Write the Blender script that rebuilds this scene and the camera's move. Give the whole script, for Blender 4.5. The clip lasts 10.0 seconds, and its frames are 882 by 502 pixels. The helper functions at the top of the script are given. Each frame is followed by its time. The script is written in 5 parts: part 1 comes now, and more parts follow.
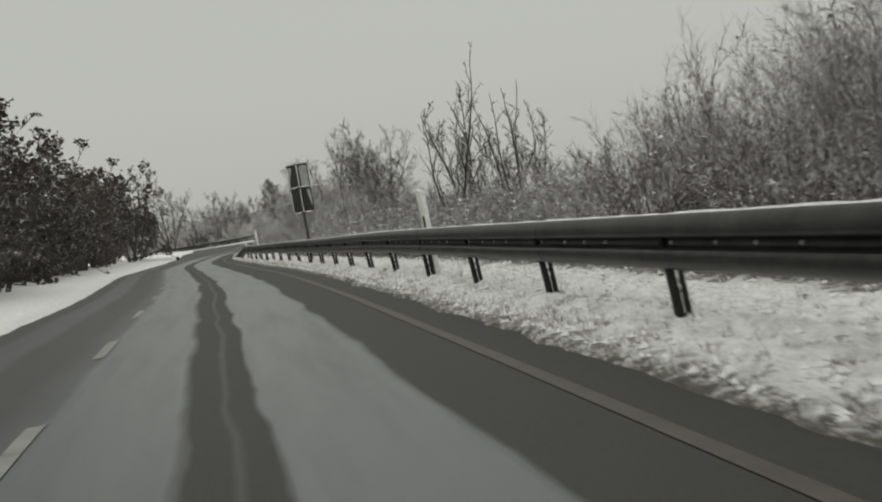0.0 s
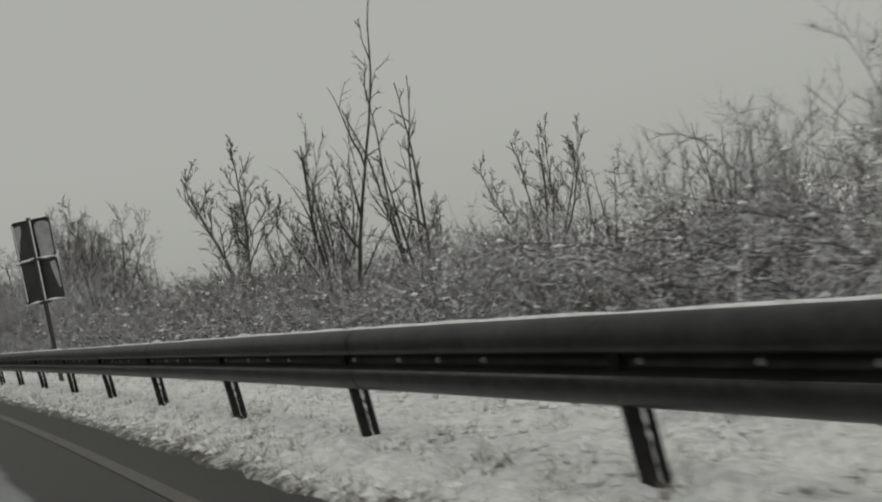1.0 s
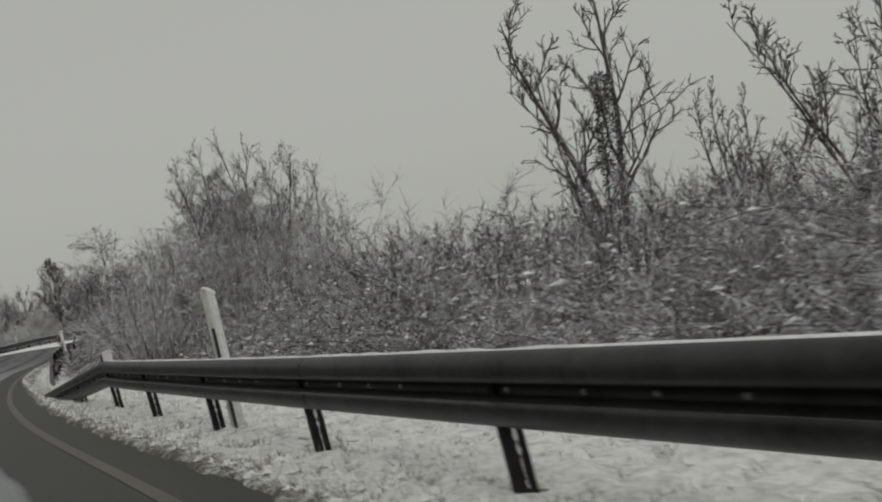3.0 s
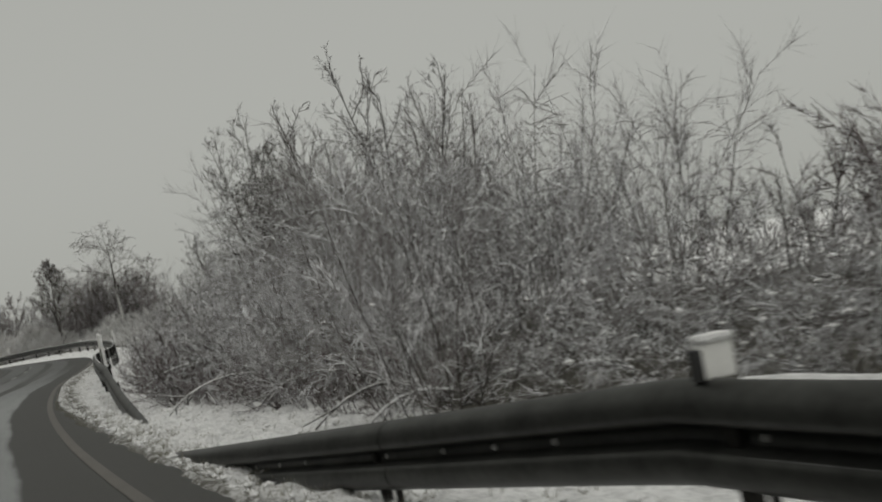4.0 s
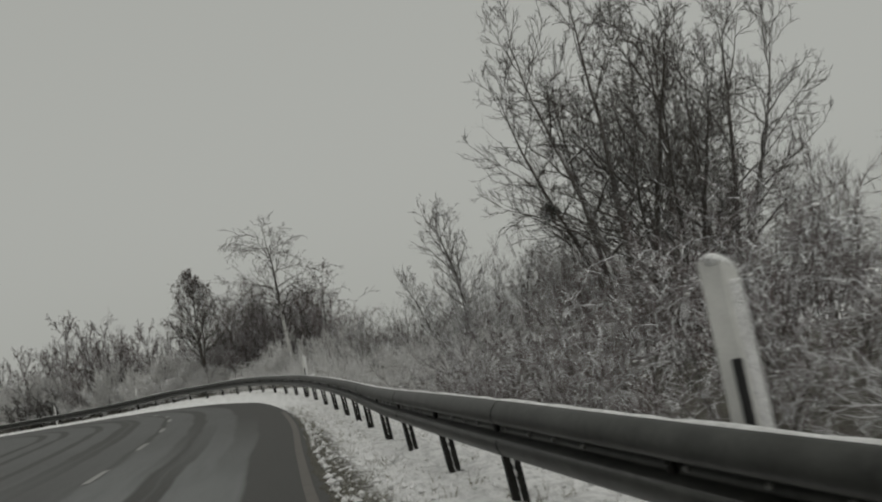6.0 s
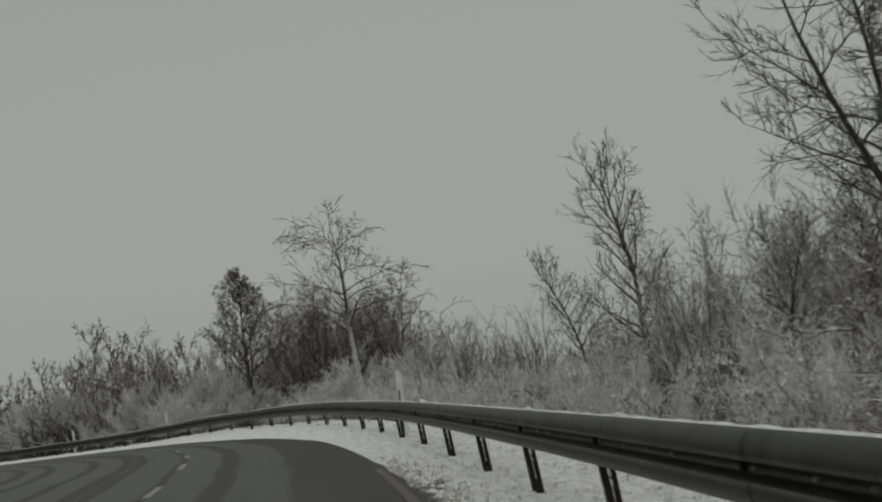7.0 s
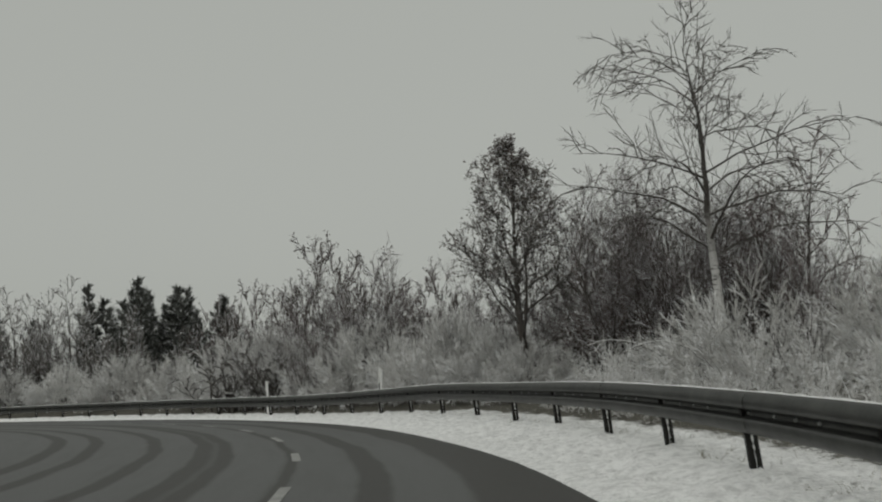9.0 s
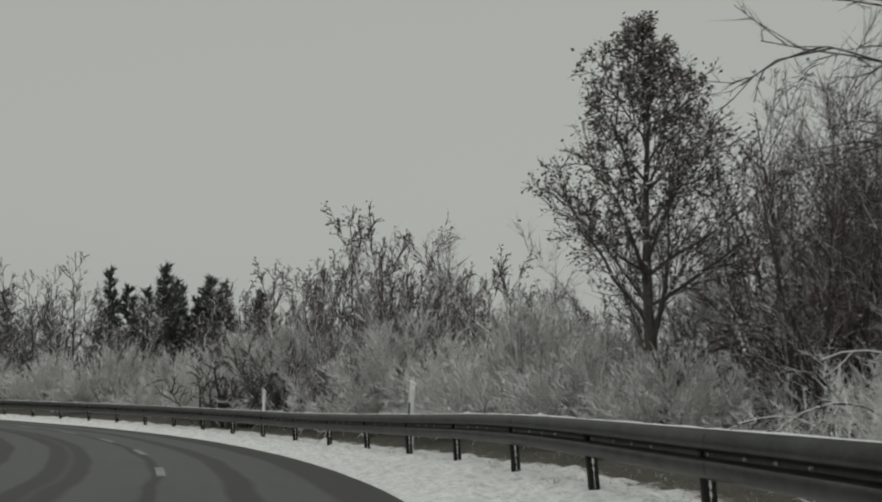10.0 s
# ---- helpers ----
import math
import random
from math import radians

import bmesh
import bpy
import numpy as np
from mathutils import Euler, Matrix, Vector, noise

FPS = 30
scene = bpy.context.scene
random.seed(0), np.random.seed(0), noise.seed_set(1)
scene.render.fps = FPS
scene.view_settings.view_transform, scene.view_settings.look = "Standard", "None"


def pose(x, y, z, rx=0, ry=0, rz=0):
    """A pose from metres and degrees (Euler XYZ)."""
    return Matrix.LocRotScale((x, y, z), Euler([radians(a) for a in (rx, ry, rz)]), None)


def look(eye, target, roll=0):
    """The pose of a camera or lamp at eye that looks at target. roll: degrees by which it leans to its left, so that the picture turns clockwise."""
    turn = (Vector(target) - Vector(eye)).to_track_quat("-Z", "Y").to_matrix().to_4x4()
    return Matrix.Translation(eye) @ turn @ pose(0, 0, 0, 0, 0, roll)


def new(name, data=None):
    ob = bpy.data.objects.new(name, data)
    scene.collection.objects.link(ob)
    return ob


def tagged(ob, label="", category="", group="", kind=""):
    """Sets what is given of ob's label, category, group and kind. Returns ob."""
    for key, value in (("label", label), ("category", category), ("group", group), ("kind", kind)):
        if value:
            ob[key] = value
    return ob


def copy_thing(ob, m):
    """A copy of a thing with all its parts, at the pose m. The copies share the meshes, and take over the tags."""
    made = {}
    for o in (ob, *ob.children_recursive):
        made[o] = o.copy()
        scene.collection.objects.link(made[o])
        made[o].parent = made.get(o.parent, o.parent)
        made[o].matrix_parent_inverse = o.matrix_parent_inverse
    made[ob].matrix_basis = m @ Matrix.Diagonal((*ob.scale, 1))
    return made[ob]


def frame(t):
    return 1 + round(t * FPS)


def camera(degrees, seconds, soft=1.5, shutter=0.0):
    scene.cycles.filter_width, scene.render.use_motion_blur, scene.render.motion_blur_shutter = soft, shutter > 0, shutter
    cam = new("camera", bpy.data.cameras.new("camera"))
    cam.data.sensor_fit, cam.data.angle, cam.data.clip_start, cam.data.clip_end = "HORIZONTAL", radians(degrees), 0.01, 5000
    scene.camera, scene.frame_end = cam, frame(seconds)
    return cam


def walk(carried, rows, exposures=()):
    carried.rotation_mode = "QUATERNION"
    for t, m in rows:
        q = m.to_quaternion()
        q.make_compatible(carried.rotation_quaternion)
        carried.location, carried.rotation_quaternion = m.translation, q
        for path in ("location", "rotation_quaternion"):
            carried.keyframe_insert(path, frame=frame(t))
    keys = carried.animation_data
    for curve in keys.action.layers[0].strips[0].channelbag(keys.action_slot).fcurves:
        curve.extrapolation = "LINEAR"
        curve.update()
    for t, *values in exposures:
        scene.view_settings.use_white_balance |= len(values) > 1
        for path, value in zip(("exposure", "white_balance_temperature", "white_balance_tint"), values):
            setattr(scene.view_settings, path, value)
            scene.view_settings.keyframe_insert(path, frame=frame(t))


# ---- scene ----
cam = camera(43.5, 10.0, soft=2.1, shutter=0.10)
PATH = [
    (0, (0.000, 0.000, 0.917), (0.320, 1.973, 0.836), -8.7),
    (0.04, (0.000, 0.532, 0.920), (0.341, 2.501, 0.841), -8.7),
    (0.1, (0.000, 1.330, 0.925), (0.538, 3.255, 0.866), -8.7),
    (0.3, (0.000, 3.988, 0.943), (0.730, 5.851, 0.922), -8.8),
    (0.5, (0.000, 6.647, 0.961), (0.767, 8.495, 0.955), -8.9),
    (1, (-0.170, 12.920, 0.981), (0.655, 14.742, 0.979), -10.3),
    (1.5, (-0.398, 19.197, 0.978), (0.411, 21.026, 1.015), -11.3),
    (2, (-0.731, 25.167, 0.931), (0.057, 27.005, 0.967), -11.1),
    (2.5, (-1.111, 31.126, 0.902), (-0.361, 32.979, 0.931), -11.2),
    (2.7, (-1.298, 33.408, 0.890), (-0.560, 35.266, 0.905), -10.9),
    (3.8, (-2.316, 46.159, 0.873), (-1.557, 48.009, 0.922), -9.9),
    (4, (-2.437, 48.464, 0.871), (-1.667, 50.309, 0.918), -10.2),
    (4.5, (-2.650, 54.197, 0.876), (-1.891, 56.046, 0.933), -10.7),
    (4.8, (-2.715, 57.601, 0.851), (-1.990, 59.464, 0.902), -10.8),
    (5, (-2.754, 59.887, 0.825), (-2.006, 61.739, 0.917), -10.1),
    (5.2, (-2.736, 62.210, 0.822), (-2.077, 64.096, 0.912), -10.0),
    (6.3, (-1.594, 76.151, 0.852), (-1.013, 78.055, 1.038), -10.1),
    (6.5, (-1.390, 78.509, 0.844), (-0.809, 80.414, 1.034), -9.9),
    (7, (-0.843, 84.224, 0.823), (-0.351, 86.147, 1.065), -8.0),
    (7.5, (-0.278, 89.585, 0.902), (0.015, 91.541, 1.201), -7.4),
    (8, (0.179, 94.714, 0.950), (0.380, 96.691, 1.177), -5.3),
    (8.5, (0.549, 99.824, 1.016), (0.705, 101.802, 1.270), -4.0),
    (9, (0.677, 104.689, 1.067), (0.659, 106.676, 1.294), -2.8),
    (9.5, (0.704, 110.431, 1.053), (0.652, 112.412, 1.322), -1.2),
    (10, (0.329, 115.717, 1.067), (0.191, 117.694, 1.334), 1.4),
]
walk(cam, [(t, look(eye, target, roll)) for t, eye, target, roll in PATH],
     [(0, 0.3, 6550, 10), (0.5, 0.17, 6550, 10), (1.5, -0.03, 6550, 10), (2.7, 0.04, 6550, 10), (3.8, 0.02, 6550, 10), (5, 0.1, 6550, 10), (5.2, 0.07, 6550, 10), (6.5, -0.1, 6480, 9.3), (7.5, -0.29, 6450, 8), (8, -0.18, 6450, 8), (8.5, -0.12, 6450, 8), (9, 0.02, 6450, 8), (10, 0.04, 6450, 8)])

# ---- light: heavy overcast ----
world = bpy.data.worlds.new("overcast_sky")
scene.world = world
world.use_nodes = True
wn, wl = world.node_tree.nodes, world.node_tree.links
wn.clear()
sky = wn.new("ShaderNodeTexSky")
sky.sky_type, sky.sun_disc = "NISHITA", False
sky.sun_elevation, sky.sun_rotation = radians(35), radians(200)
sky.air_density, sky.dust_density, sky.ozone_density = 1.0, 4.0, 1.0
grey = wn.new("ShaderNodeHueSaturation")
grey.inputs["Saturation"].default_value = 0.06
cloud = wn.new("ShaderNodeMixRGB")
cloud.inputs["Fac"].default_value = 0.88
cloud.inputs["Color2"].default_value = (4.20, 4.29, 3.98, 1)
ground_glow = wn.new("ShaderNodeBackground")
ground_glow.inputs["Strength"].default_value = 0.095
wout = wn.new("ShaderNodeOutputWorld")
wl.new(sky.outputs[0], grey.inputs["Color"])
wl.new(grey.outputs[0], cloud.inputs["Color1"])
wl.new(cloud.outputs[0], ground_glow.inputs["Color"])
wl.new(ground_glow.outputs[0], wout.inputs["Surface"])

sun_data = bpy.data.lights.new("sun", "SUN")
sun_data.energy, sun_data.angle, sun_data.color = 0.85, radians(60), (1.0, 0.99, 0.96)
sun = new("sun", sun_data)
sun.matrix_world = look((0, 0, 60), (10, 24, 0))


# ---- materials ----
def nodes_of(name):
    m = bpy.data.materials.new(name)
    m.use_nodes = True
    t = m.node_tree
    b = t.nodes["Principled BSDF"]
    return m, t.nodes, t.links, b


def noise_node(n, l, scale, detail=4.0, rough=0.6, vec=None):
    tex = n.new("ShaderNodeTexNoise")
    tex.inputs["Scale"].default_value = scale
    tex.inputs["Detail"].default_value = detail
    tex.inputs["Roughness"].default_value = rough
    if vec is not None:
        l.new(vec, tex.inputs["Vector"])
    return tex


def ramp_node(n, l, fac, stops):
    r = n.new("ShaderNodeValToRGB")
    e = r.color_ramp.elements
    while len(e) < len(stops):
        e.new(0.5)
    for k, (p, c) in enumerate(stops):
        e[k].position = p
        e[k].color = (*c, 1) if len(c) == 3 else c
    l.new(fac, r.inputs["Fac"])
    return r


def bump_node(n, l, height, strength, dist, target):
    b = n.new("ShaderNodeBump")
    b.inputs["Strength"].default_value = strength
    b.inputs["Distance"].default_value = dist
    l.new(height, b.inputs["Height"])
    l.new(b.outputs[0], target.inputs["Normal"])
    return b


def mix_node(n, l, fac, a, b):
    m = n.new("ShaderNodeMixRGB")
    for sock, v in (("Fac", fac), ("Color1", a), ("Color2", b)):
        if isinstance(v, (int, float)):
            m.inputs[sock].default_value = v
        elif isinstance(v, tuple):
            m.inputs[sock].default_value = (*v, 1)
        else:
            l.new(v, m.inputs[sock])
    return m


def math_node(n, l, op, a, b=None):
    m = n.new("ShaderNodeMath")
    m.operation = op
    for k, v in enumerate((a, b)):
        if v is None:
            continue
        if isinstance(v, (int, float)):
            m.inputs[k].default_value = v
        else:
            l.new(v, m.inputs[k])
    return m


def plain(name, color, rough=0.6, metal=0.0, vary=0.25, scale=8.0, bump=0.15, dist=0.01, gloss=0.5):
    """A surface with two scales of mottling and a fine relief."""
    m, n, l, b = nodes_of(name)
    pos = n.new("ShaderNodeNewGeometry").outputs["Position"]
    big, fine = noise_node(n, l, scale, 5, 0.6, pos), noise_node(n, l, scale * 9, 3, 0.6, pos)
    both = math_node(n, l, "ADD", math_node(n, l, "MULTIPLY", big.outputs[0], 0.65).outputs[0], math_node(n, l, "MULTIPLY", fine.outputs[0], 0.35).outputs[0])
    lo = tuple(c * (1 - vary) for c in color)
    hi = tuple(min(1, c * (1 + vary)) for c in color)
    r = ramp_node(n, l, both.outputs[0], [(0.35, lo), (0.65, hi)])
    l.new(r.outputs[0], b.inputs["Base Color"])
    b.inputs["Roughness"].default_value, b.inputs["Metallic"].default_value = rough, metal
    b.inputs["Specular IOR Level"].default_value = gloss
    if bump:
        bump_node(n, l, both.outputs[0], bump, dist, b)
    return m


def dusted(name, color, amount=0.5, vary=0.4, low=0.05, high=0.6):
    """Bark or twigs with snow lying on what faces up."""
    m, n, l, b = nodes_of(name)
    geo = n.new("ShaderNodeNewGeometry")
    pos = geo.outputs["Position"]
    sep = n.new("ShaderNodeSeparateXYZ")
    l.new(geo.outputs["Normal"], sep.inputs[0])
    patch = noise_node(n, l, 2.2, 4, 0.7, pos)
    fine = noise_node(n, l, 22, 2, 0.5, pos)
    up = n.new("ShaderNodeMapRange")
    up.inputs["From Min"].default_value, up.inputs["From Max"].default_value = low, high
    l.new(sep.outputs["Z"], up.inputs["Value"])
    cover = n.new("ShaderNodeMapRange")
    cover.inputs["From Min"].default_value, cover.inputs["From Max"].default_value = 0.62 - 0.5 * amount, 0.78 - 0.5 * amount
    l.new(math_node(n, l, "ADD", math_node(n, l, "MULTIPLY", patch.outputs[0], 0.6).outputs[0], math_node(n, l, "MULTIPLY", fine.outputs[0], 0.4).outputs[0]).outputs[0], cover.inputs["Value"])
    fac = math_node(n, l, "MULTIPLY", up.outputs[0], cover.outputs[0])
    info = n.new("ShaderNodeObjectInfo")
    tint = math_node(n, l, "ADD", math_node(n, l, "MULTIPLY", patch.outputs[0], 0.7).outputs[0], math_node(n, l, "MULTIPLY", info.outputs["Random"], 0.3).outputs[0])
    bark = ramp_node(n, l, tint.outputs[0], [(0.3, tuple(c * (1 - vary) for c in color)), (0.75, tuple(c * (1 + vary) for c in color))])
    out = mix_node(n, l, fac.outputs[0], bark.outputs[0], (0.78, 0.79, 0.80))
    l.new(out.outputs[0], b.inputs["Base Color"])
    b.inputs["Roughness"].default_value = 0.85
    return m


def birch_bark():
    """White bark with dark scars on the lower stem, dark bark on the young upper stem."""
    m, n, l, b = nodes_of("birch_bark")
    at = n.new("ShaderNodeTexCoord").outputs["Object"]
    sep = n.new("ShaderNodeSeparateXYZ")
    l.new(at, sep.inputs[0])
    squash = n.new("ShaderNodeMapping")
    squash.inputs["Scale"].default_value = (3, 3, 9)
    l.new(at, squash.inputs["Vector"])
    scars, patch = noise_node(n, l, 1.5, 4, 0.7, squash.outputs[0]), noise_node(n, l, 1.3, 3, 0.6, at)
    h = math_node(n, l, "ADD", sep.outputs["Z"], math_node(n, l, "MULTIPLY", patch.outputs[0], 2.4).outputs[0])
    young = n.new("ShaderNodeMapRange")
    young.inputs["From Min"].default_value, young.inputs["From Max"].default_value = 3.6, 5.2
    l.new(h.outputs[0], young.inputs["Value"])
    white = ramp_node(n, l, scars.outputs[0], [(0.34, (0.06, 0.056, 0.05)), (0.45, (0.55, 0.54, 0.52))])
    col = mix_node(n, l, young.outputs[0], white.outputs[0], (0.055, 0.048, 0.042))
    l.new(col.outputs[0], b.inputs["Base Color"])
    b.inputs["Roughness"].default_value = 0.8
    bump_node(n, l, scars.outputs[0], 0.3, 0.01, b)
    return m


def snow_material(name, grass=0.0):
    m, n, l, b = nodes_of(name)
    pos = n.new("ShaderNodeNewGeometry").outputs["Position"]
    big, mid, fine = noise_node(n, l, 0.7, 5, 0.6, pos), noise_node(n, l, 8.5, 5, 0.7, pos), noise_node(n, l, 38, 4, 0.7, pos)
    lo = 0.74 - 0.26 * grass
    rough = math_node(n, l, "ADD", math_node(n, l, "MULTIPLY", mid.outputs[0], 1 - 0.4 * grass).outputs[0], math_node(n, l, "MULTIPLY", fine.outputs[0], 0.4 * grass).outputs[0])
    white = ramp_node(n, l, rough.outputs[0], [(0.36, (lo, lo, lo * 0.985)), (0.56, (0.90, 0.90, 0.89))])
    last = white
    if grass:
        uv = n.new("ShaderNodeUVMap")
        uv.uv_map = "lane"
        sep = n.new("ShaderNodeSeparateXYZ")
        l.new(uv.outputs[0], sep.inputs[0])
        near = n.new("ShaderNodeMapRange")
        near.inputs["From Min"].default_value, near.inputs["From Max"].default_value = -0.42, 0.05
        near.inputs["To Min"].default_value, near.inputs["To Max"].default_value = 0.0, 0.26
        l.new(sep.outputs["X"], near.inputs["Value"])
        mixed = math_node(n, l, "ADD", math_node(n, l, "MULTIPLY", mid.outputs[0], 0.5).outputs[0], math_node(n, l, "MULTIPLY", fine.outputs[0], 0.42).outputs[0])
        mixed = math_node(n, l, "ADD", mixed.outputs[0], math_node(n, l, "MULTIPLY", big.outputs[0], 0.18).outputs[0])
        length = math_node(n, l, "DIVIDE", sep.outputs["Y"], 200.0)
        edge = ramp_node(n, l, length.outputs[0], [(0.48, (0.8,) * 3), (0.51, (1.0,) * 3), (0.62, (1.0,) * 3), (0.68, (0.15,) * 3)])
        mixed = math_node(n, l, "ADD", mixed.outputs[0], math_node(n, l, "MULTIPLY", near.outputs[0], edge.outputs[0]).outputs[0])
        grassy = ramp_node(n, l, length.outputs[0], [(0.475, (0.0,) * 3), (0.505, (1.0,) * 3), (0.58, (1.0,) * 3), (0.66, (0.0,) * 3)])
        wide = n.new("ShaderNodeMapRange")
        wide.inputs["From Min"].default_value, wide.inputs["From Max"].default_value = -0.85, -0.15
        wide.inputs["To Min"].default_value, wide.inputs["To Max"].default_value = 0.0, 0.13
        l.new(sep.outputs["X"], wide.inputs["Value"])
        mixed = math_node(n, l, "ADD", mixed.outputs[0], math_node(n, l, "MULTIPLY", wide.outputs[0], grassy.outputs[0]).outputs[0])
        bare = n.new("ShaderNodeMapRange")
        bare.inputs["From Min"].default_value, bare.inputs["From Max"].default_value = 0.66, 0.76
        l.new(mixed.outputs[0], bare.inputs["Value"])
        under = n.new("ShaderNodeMapRange")
        under.inputs["From Min"].default_value, under.inputs["From Max"].default_value = -1.75, -2.5
        under.inputs["To Min"].default_value, under.inputs["To Max"].default_value = 0.0, 0.34
        l.new(sep.outputs["X"], under.inputs["Value"])
        mixed = math_node(n, l, "ADD", mixed.outputs[0], under.outputs[0])
        l.new(mixed.outputs[0], bare.inputs["Value"])
        earth = ramp_node(n, l, fine.outputs[0], [(0.35, (0.034, 0.031, 0.025)), (0.65, (0.125, 0.118, 0.094))])
        last = mix_node(n, l, bare.outputs[0], white.outputs[0], earth.outputs[0])
    l.new(last.outputs[0], b.inputs["Base Color"])
    b.inputs["Roughness"].default_value = 0.9
    h = math_node(n, l, "ADD", math_node(n, l, "MULTIPLY", mid.outputs[0], 0.6).outputs[0], math_node(n, l, "MULTIPLY", fine.outputs[0], 0.4).outputs[0])
    bump_node(n, l, h.outputs[0], 1.0, 0.06, b)
    return m


def road_material():
    """Wet asphalt with slush left between the wheel tracks; 'lane' holds metres from the rail and metres along."""
    m, n, l, b = nodes_of("wet_asphalt_with_slush")
    pos = n.new("ShaderNodeNewGeometry").outputs["Position"]
    uv = n.new("ShaderNodeUVMap")
    uv.uv_map = "lane"
    sep = n.new("ShaderNodeSeparateXYZ")
    l.new(uv.outputs[0], sep.inputs[0])
    stretch = n.new("ShaderNodeMapping")
    stretch.inputs["Scale"].default_value = (2.2, 0.16, 1)
    l.new(uv.outputs[0], stretch.inputs["Vector"])
    streak = noise_node(n, l, 1.6, 5, 0.62, stretch.outputs[0])
    wave = noise_node(n, l, 0.35, 3, 0.5, pos)
    fine = noise_node(n, l, 60, 4, 0.7, pos)
    off = math_node(n, l, "MULTIPLY", math_node(n, l, "SUBTRACT", streak.outputs[0], 0.5).outputs[0], 0.10)
    lat = math_node(n, l, "ADD", sep.outputs["X"], off.outputs[0])
    lat = math_node(n, l, "ADD", lat.outputs[0], math_node(n, l, "MULTIPLY", math_node(n, l, "SUBTRACT", wave.outputs[0], 0.5).outputs[0], 0.22).outputs[0])
    unit = math_node(n, l, "DIVIDE", lat.outputs[0], 10.0)
    D, G, H = (0.0,) * 3, (0.55,) * 3, (1.0,) * 3
    F = (0.28,) * 3
    stops = [(0.8, D), (1.66, D), (1.685, H), (2.46, H), (2.48, D), (2.64, D), (2.65, F), (2.665, F), (2.68, D), (2.88, D), (2.90, H), (3.66, H), (3.75, G), (4.10, F), (4.60, F), (4.75, G), (5.20, G), (5.40, F), (5.95, F), (6.15, G), (6.6, G)]
    slush = ramp_node(n, l, unit.outputs[0], [(p / 10.0, c) for p, c in stops])
    turning = n.new("ShaderNodeMapRange")
    turning.inputs["From Min"].default_value, turning.inputs["From Max"].default_value = 118.0, 132.0
    l.new(sep.outputs["Y"], turning.inputs["Value"])
    curved = [(1.5, D), (2.05, D), (2.12, H), (2.74, H), (2.80, D), (3.05, D), (3.12, H), (3.74, H), (3.78, D), (3.88, D), (3.92, H), (4.58, H), (4.63, D), (4.80, D), (4.86, G), (4.95, D), (5.15, D), (5.20, H),
              (5.70, H), (5.75, D), (5.95, D), (6.00, H), (6.78, H), (6.84, D), (7.04, D), (7.10, H), (7.50, H), (7.56, D), (7.80, D), (7.86, H), (8.5, H)]
    tracks = ramp_node(n, l, unit.outputs[0], [(p / 10.0, c) for p, c in curved])
    slush = mix_node(n, l, turning.outputs[0], slush.outputs[0], tracks.outputs[0])
    worn = math_node(n, l, "MULTIPLY", slush.outputs[0], ramp_node(n, l, streak.outputs[0], [(0.25, (0.80,) * 3), (0.55, (1.0,) * 3)]).outputs[0])
    bend = n.new("ShaderNodeMapRange")
    bend.inputs["From Min"].default_value, bend.inputs["From Max"].default_value = 105.0, 128.0
    bend.inputs["To Min"].default_value, bend.inputs["To Max"].default_value = 1.0, 0.32
    l.new(sep.outputs["Y"], bend.inputs["Value"])
    worn = math_node(n, l, "MULTIPLY", worn.outputs[0], bend.outputs[0])
    tar = ramp_node(n, l, fine.outputs[0], [(0.3, (0.028, 0.0275, 0.0255)), (0.7, (0.060, 0.059, 0.055))])
    wet = ramp_node(n, l, fine.outputs[0], [(0.3, (0.108, 0.116, 0.117)), (0.7, (0.140, 0.150, 0.151))])
    col = mix_node(n, l, worn.outputs[0], tar.outputs[0], wet.outputs[0])
    l.new(col.outputs[0], b.inputs["Base Color"])
    rough = n.new("ShaderNodeMapRange")
    rough.inputs["To Min"].default_value, rough.inputs["To Max"].default_value = 0.62, 0.30
    l.new(worn.outputs[0], rough.inputs["Value"])
    l.new(rough.outputs[0], b.inputs["Roughness"])
    b.inputs["Specular IOR Level"].default_value = 0.24
    h = math_node(n, l, "ADD", math_node(n, l, "MULTIPLY", fine.outputs[0], 0.5).outputs[0], math_node(n, l, "MULTIPLY", worn.outputs[0], 0.6).outputs[0])
    bump_node(n, l, h.outputs[0], 0.35, 0.012, b)
    return m


def paint_material(name, color, wear):
    m, n, l, b = nodes_of(name)
    pos = n.new("ShaderNodeNewGeometry").outputs["Position"]
    patch, fine = noise_node(n, l, 3.0, 5, 0.7, pos), noise_node(n, l, 45, 4, 0.7, pos)
    f = math_node(n, l, "ADD", math_node(n, l, "MULTIPLY", patch.outputs[0], 0.6).outputs[0], math_node(n, l, "MULTIPLY", fine.outputs[0], 0.4).outputs[0])
    r = ramp_node(n, l, f.outputs[0], [(0.5 - wear * 0.2, color), (0.62, tuple(c * 0.5 for c in color))])
    l.new(r.outputs[0], b.inputs["Base Color"])
    b.inputs["Roughness"].default_value = 0.55
    return m


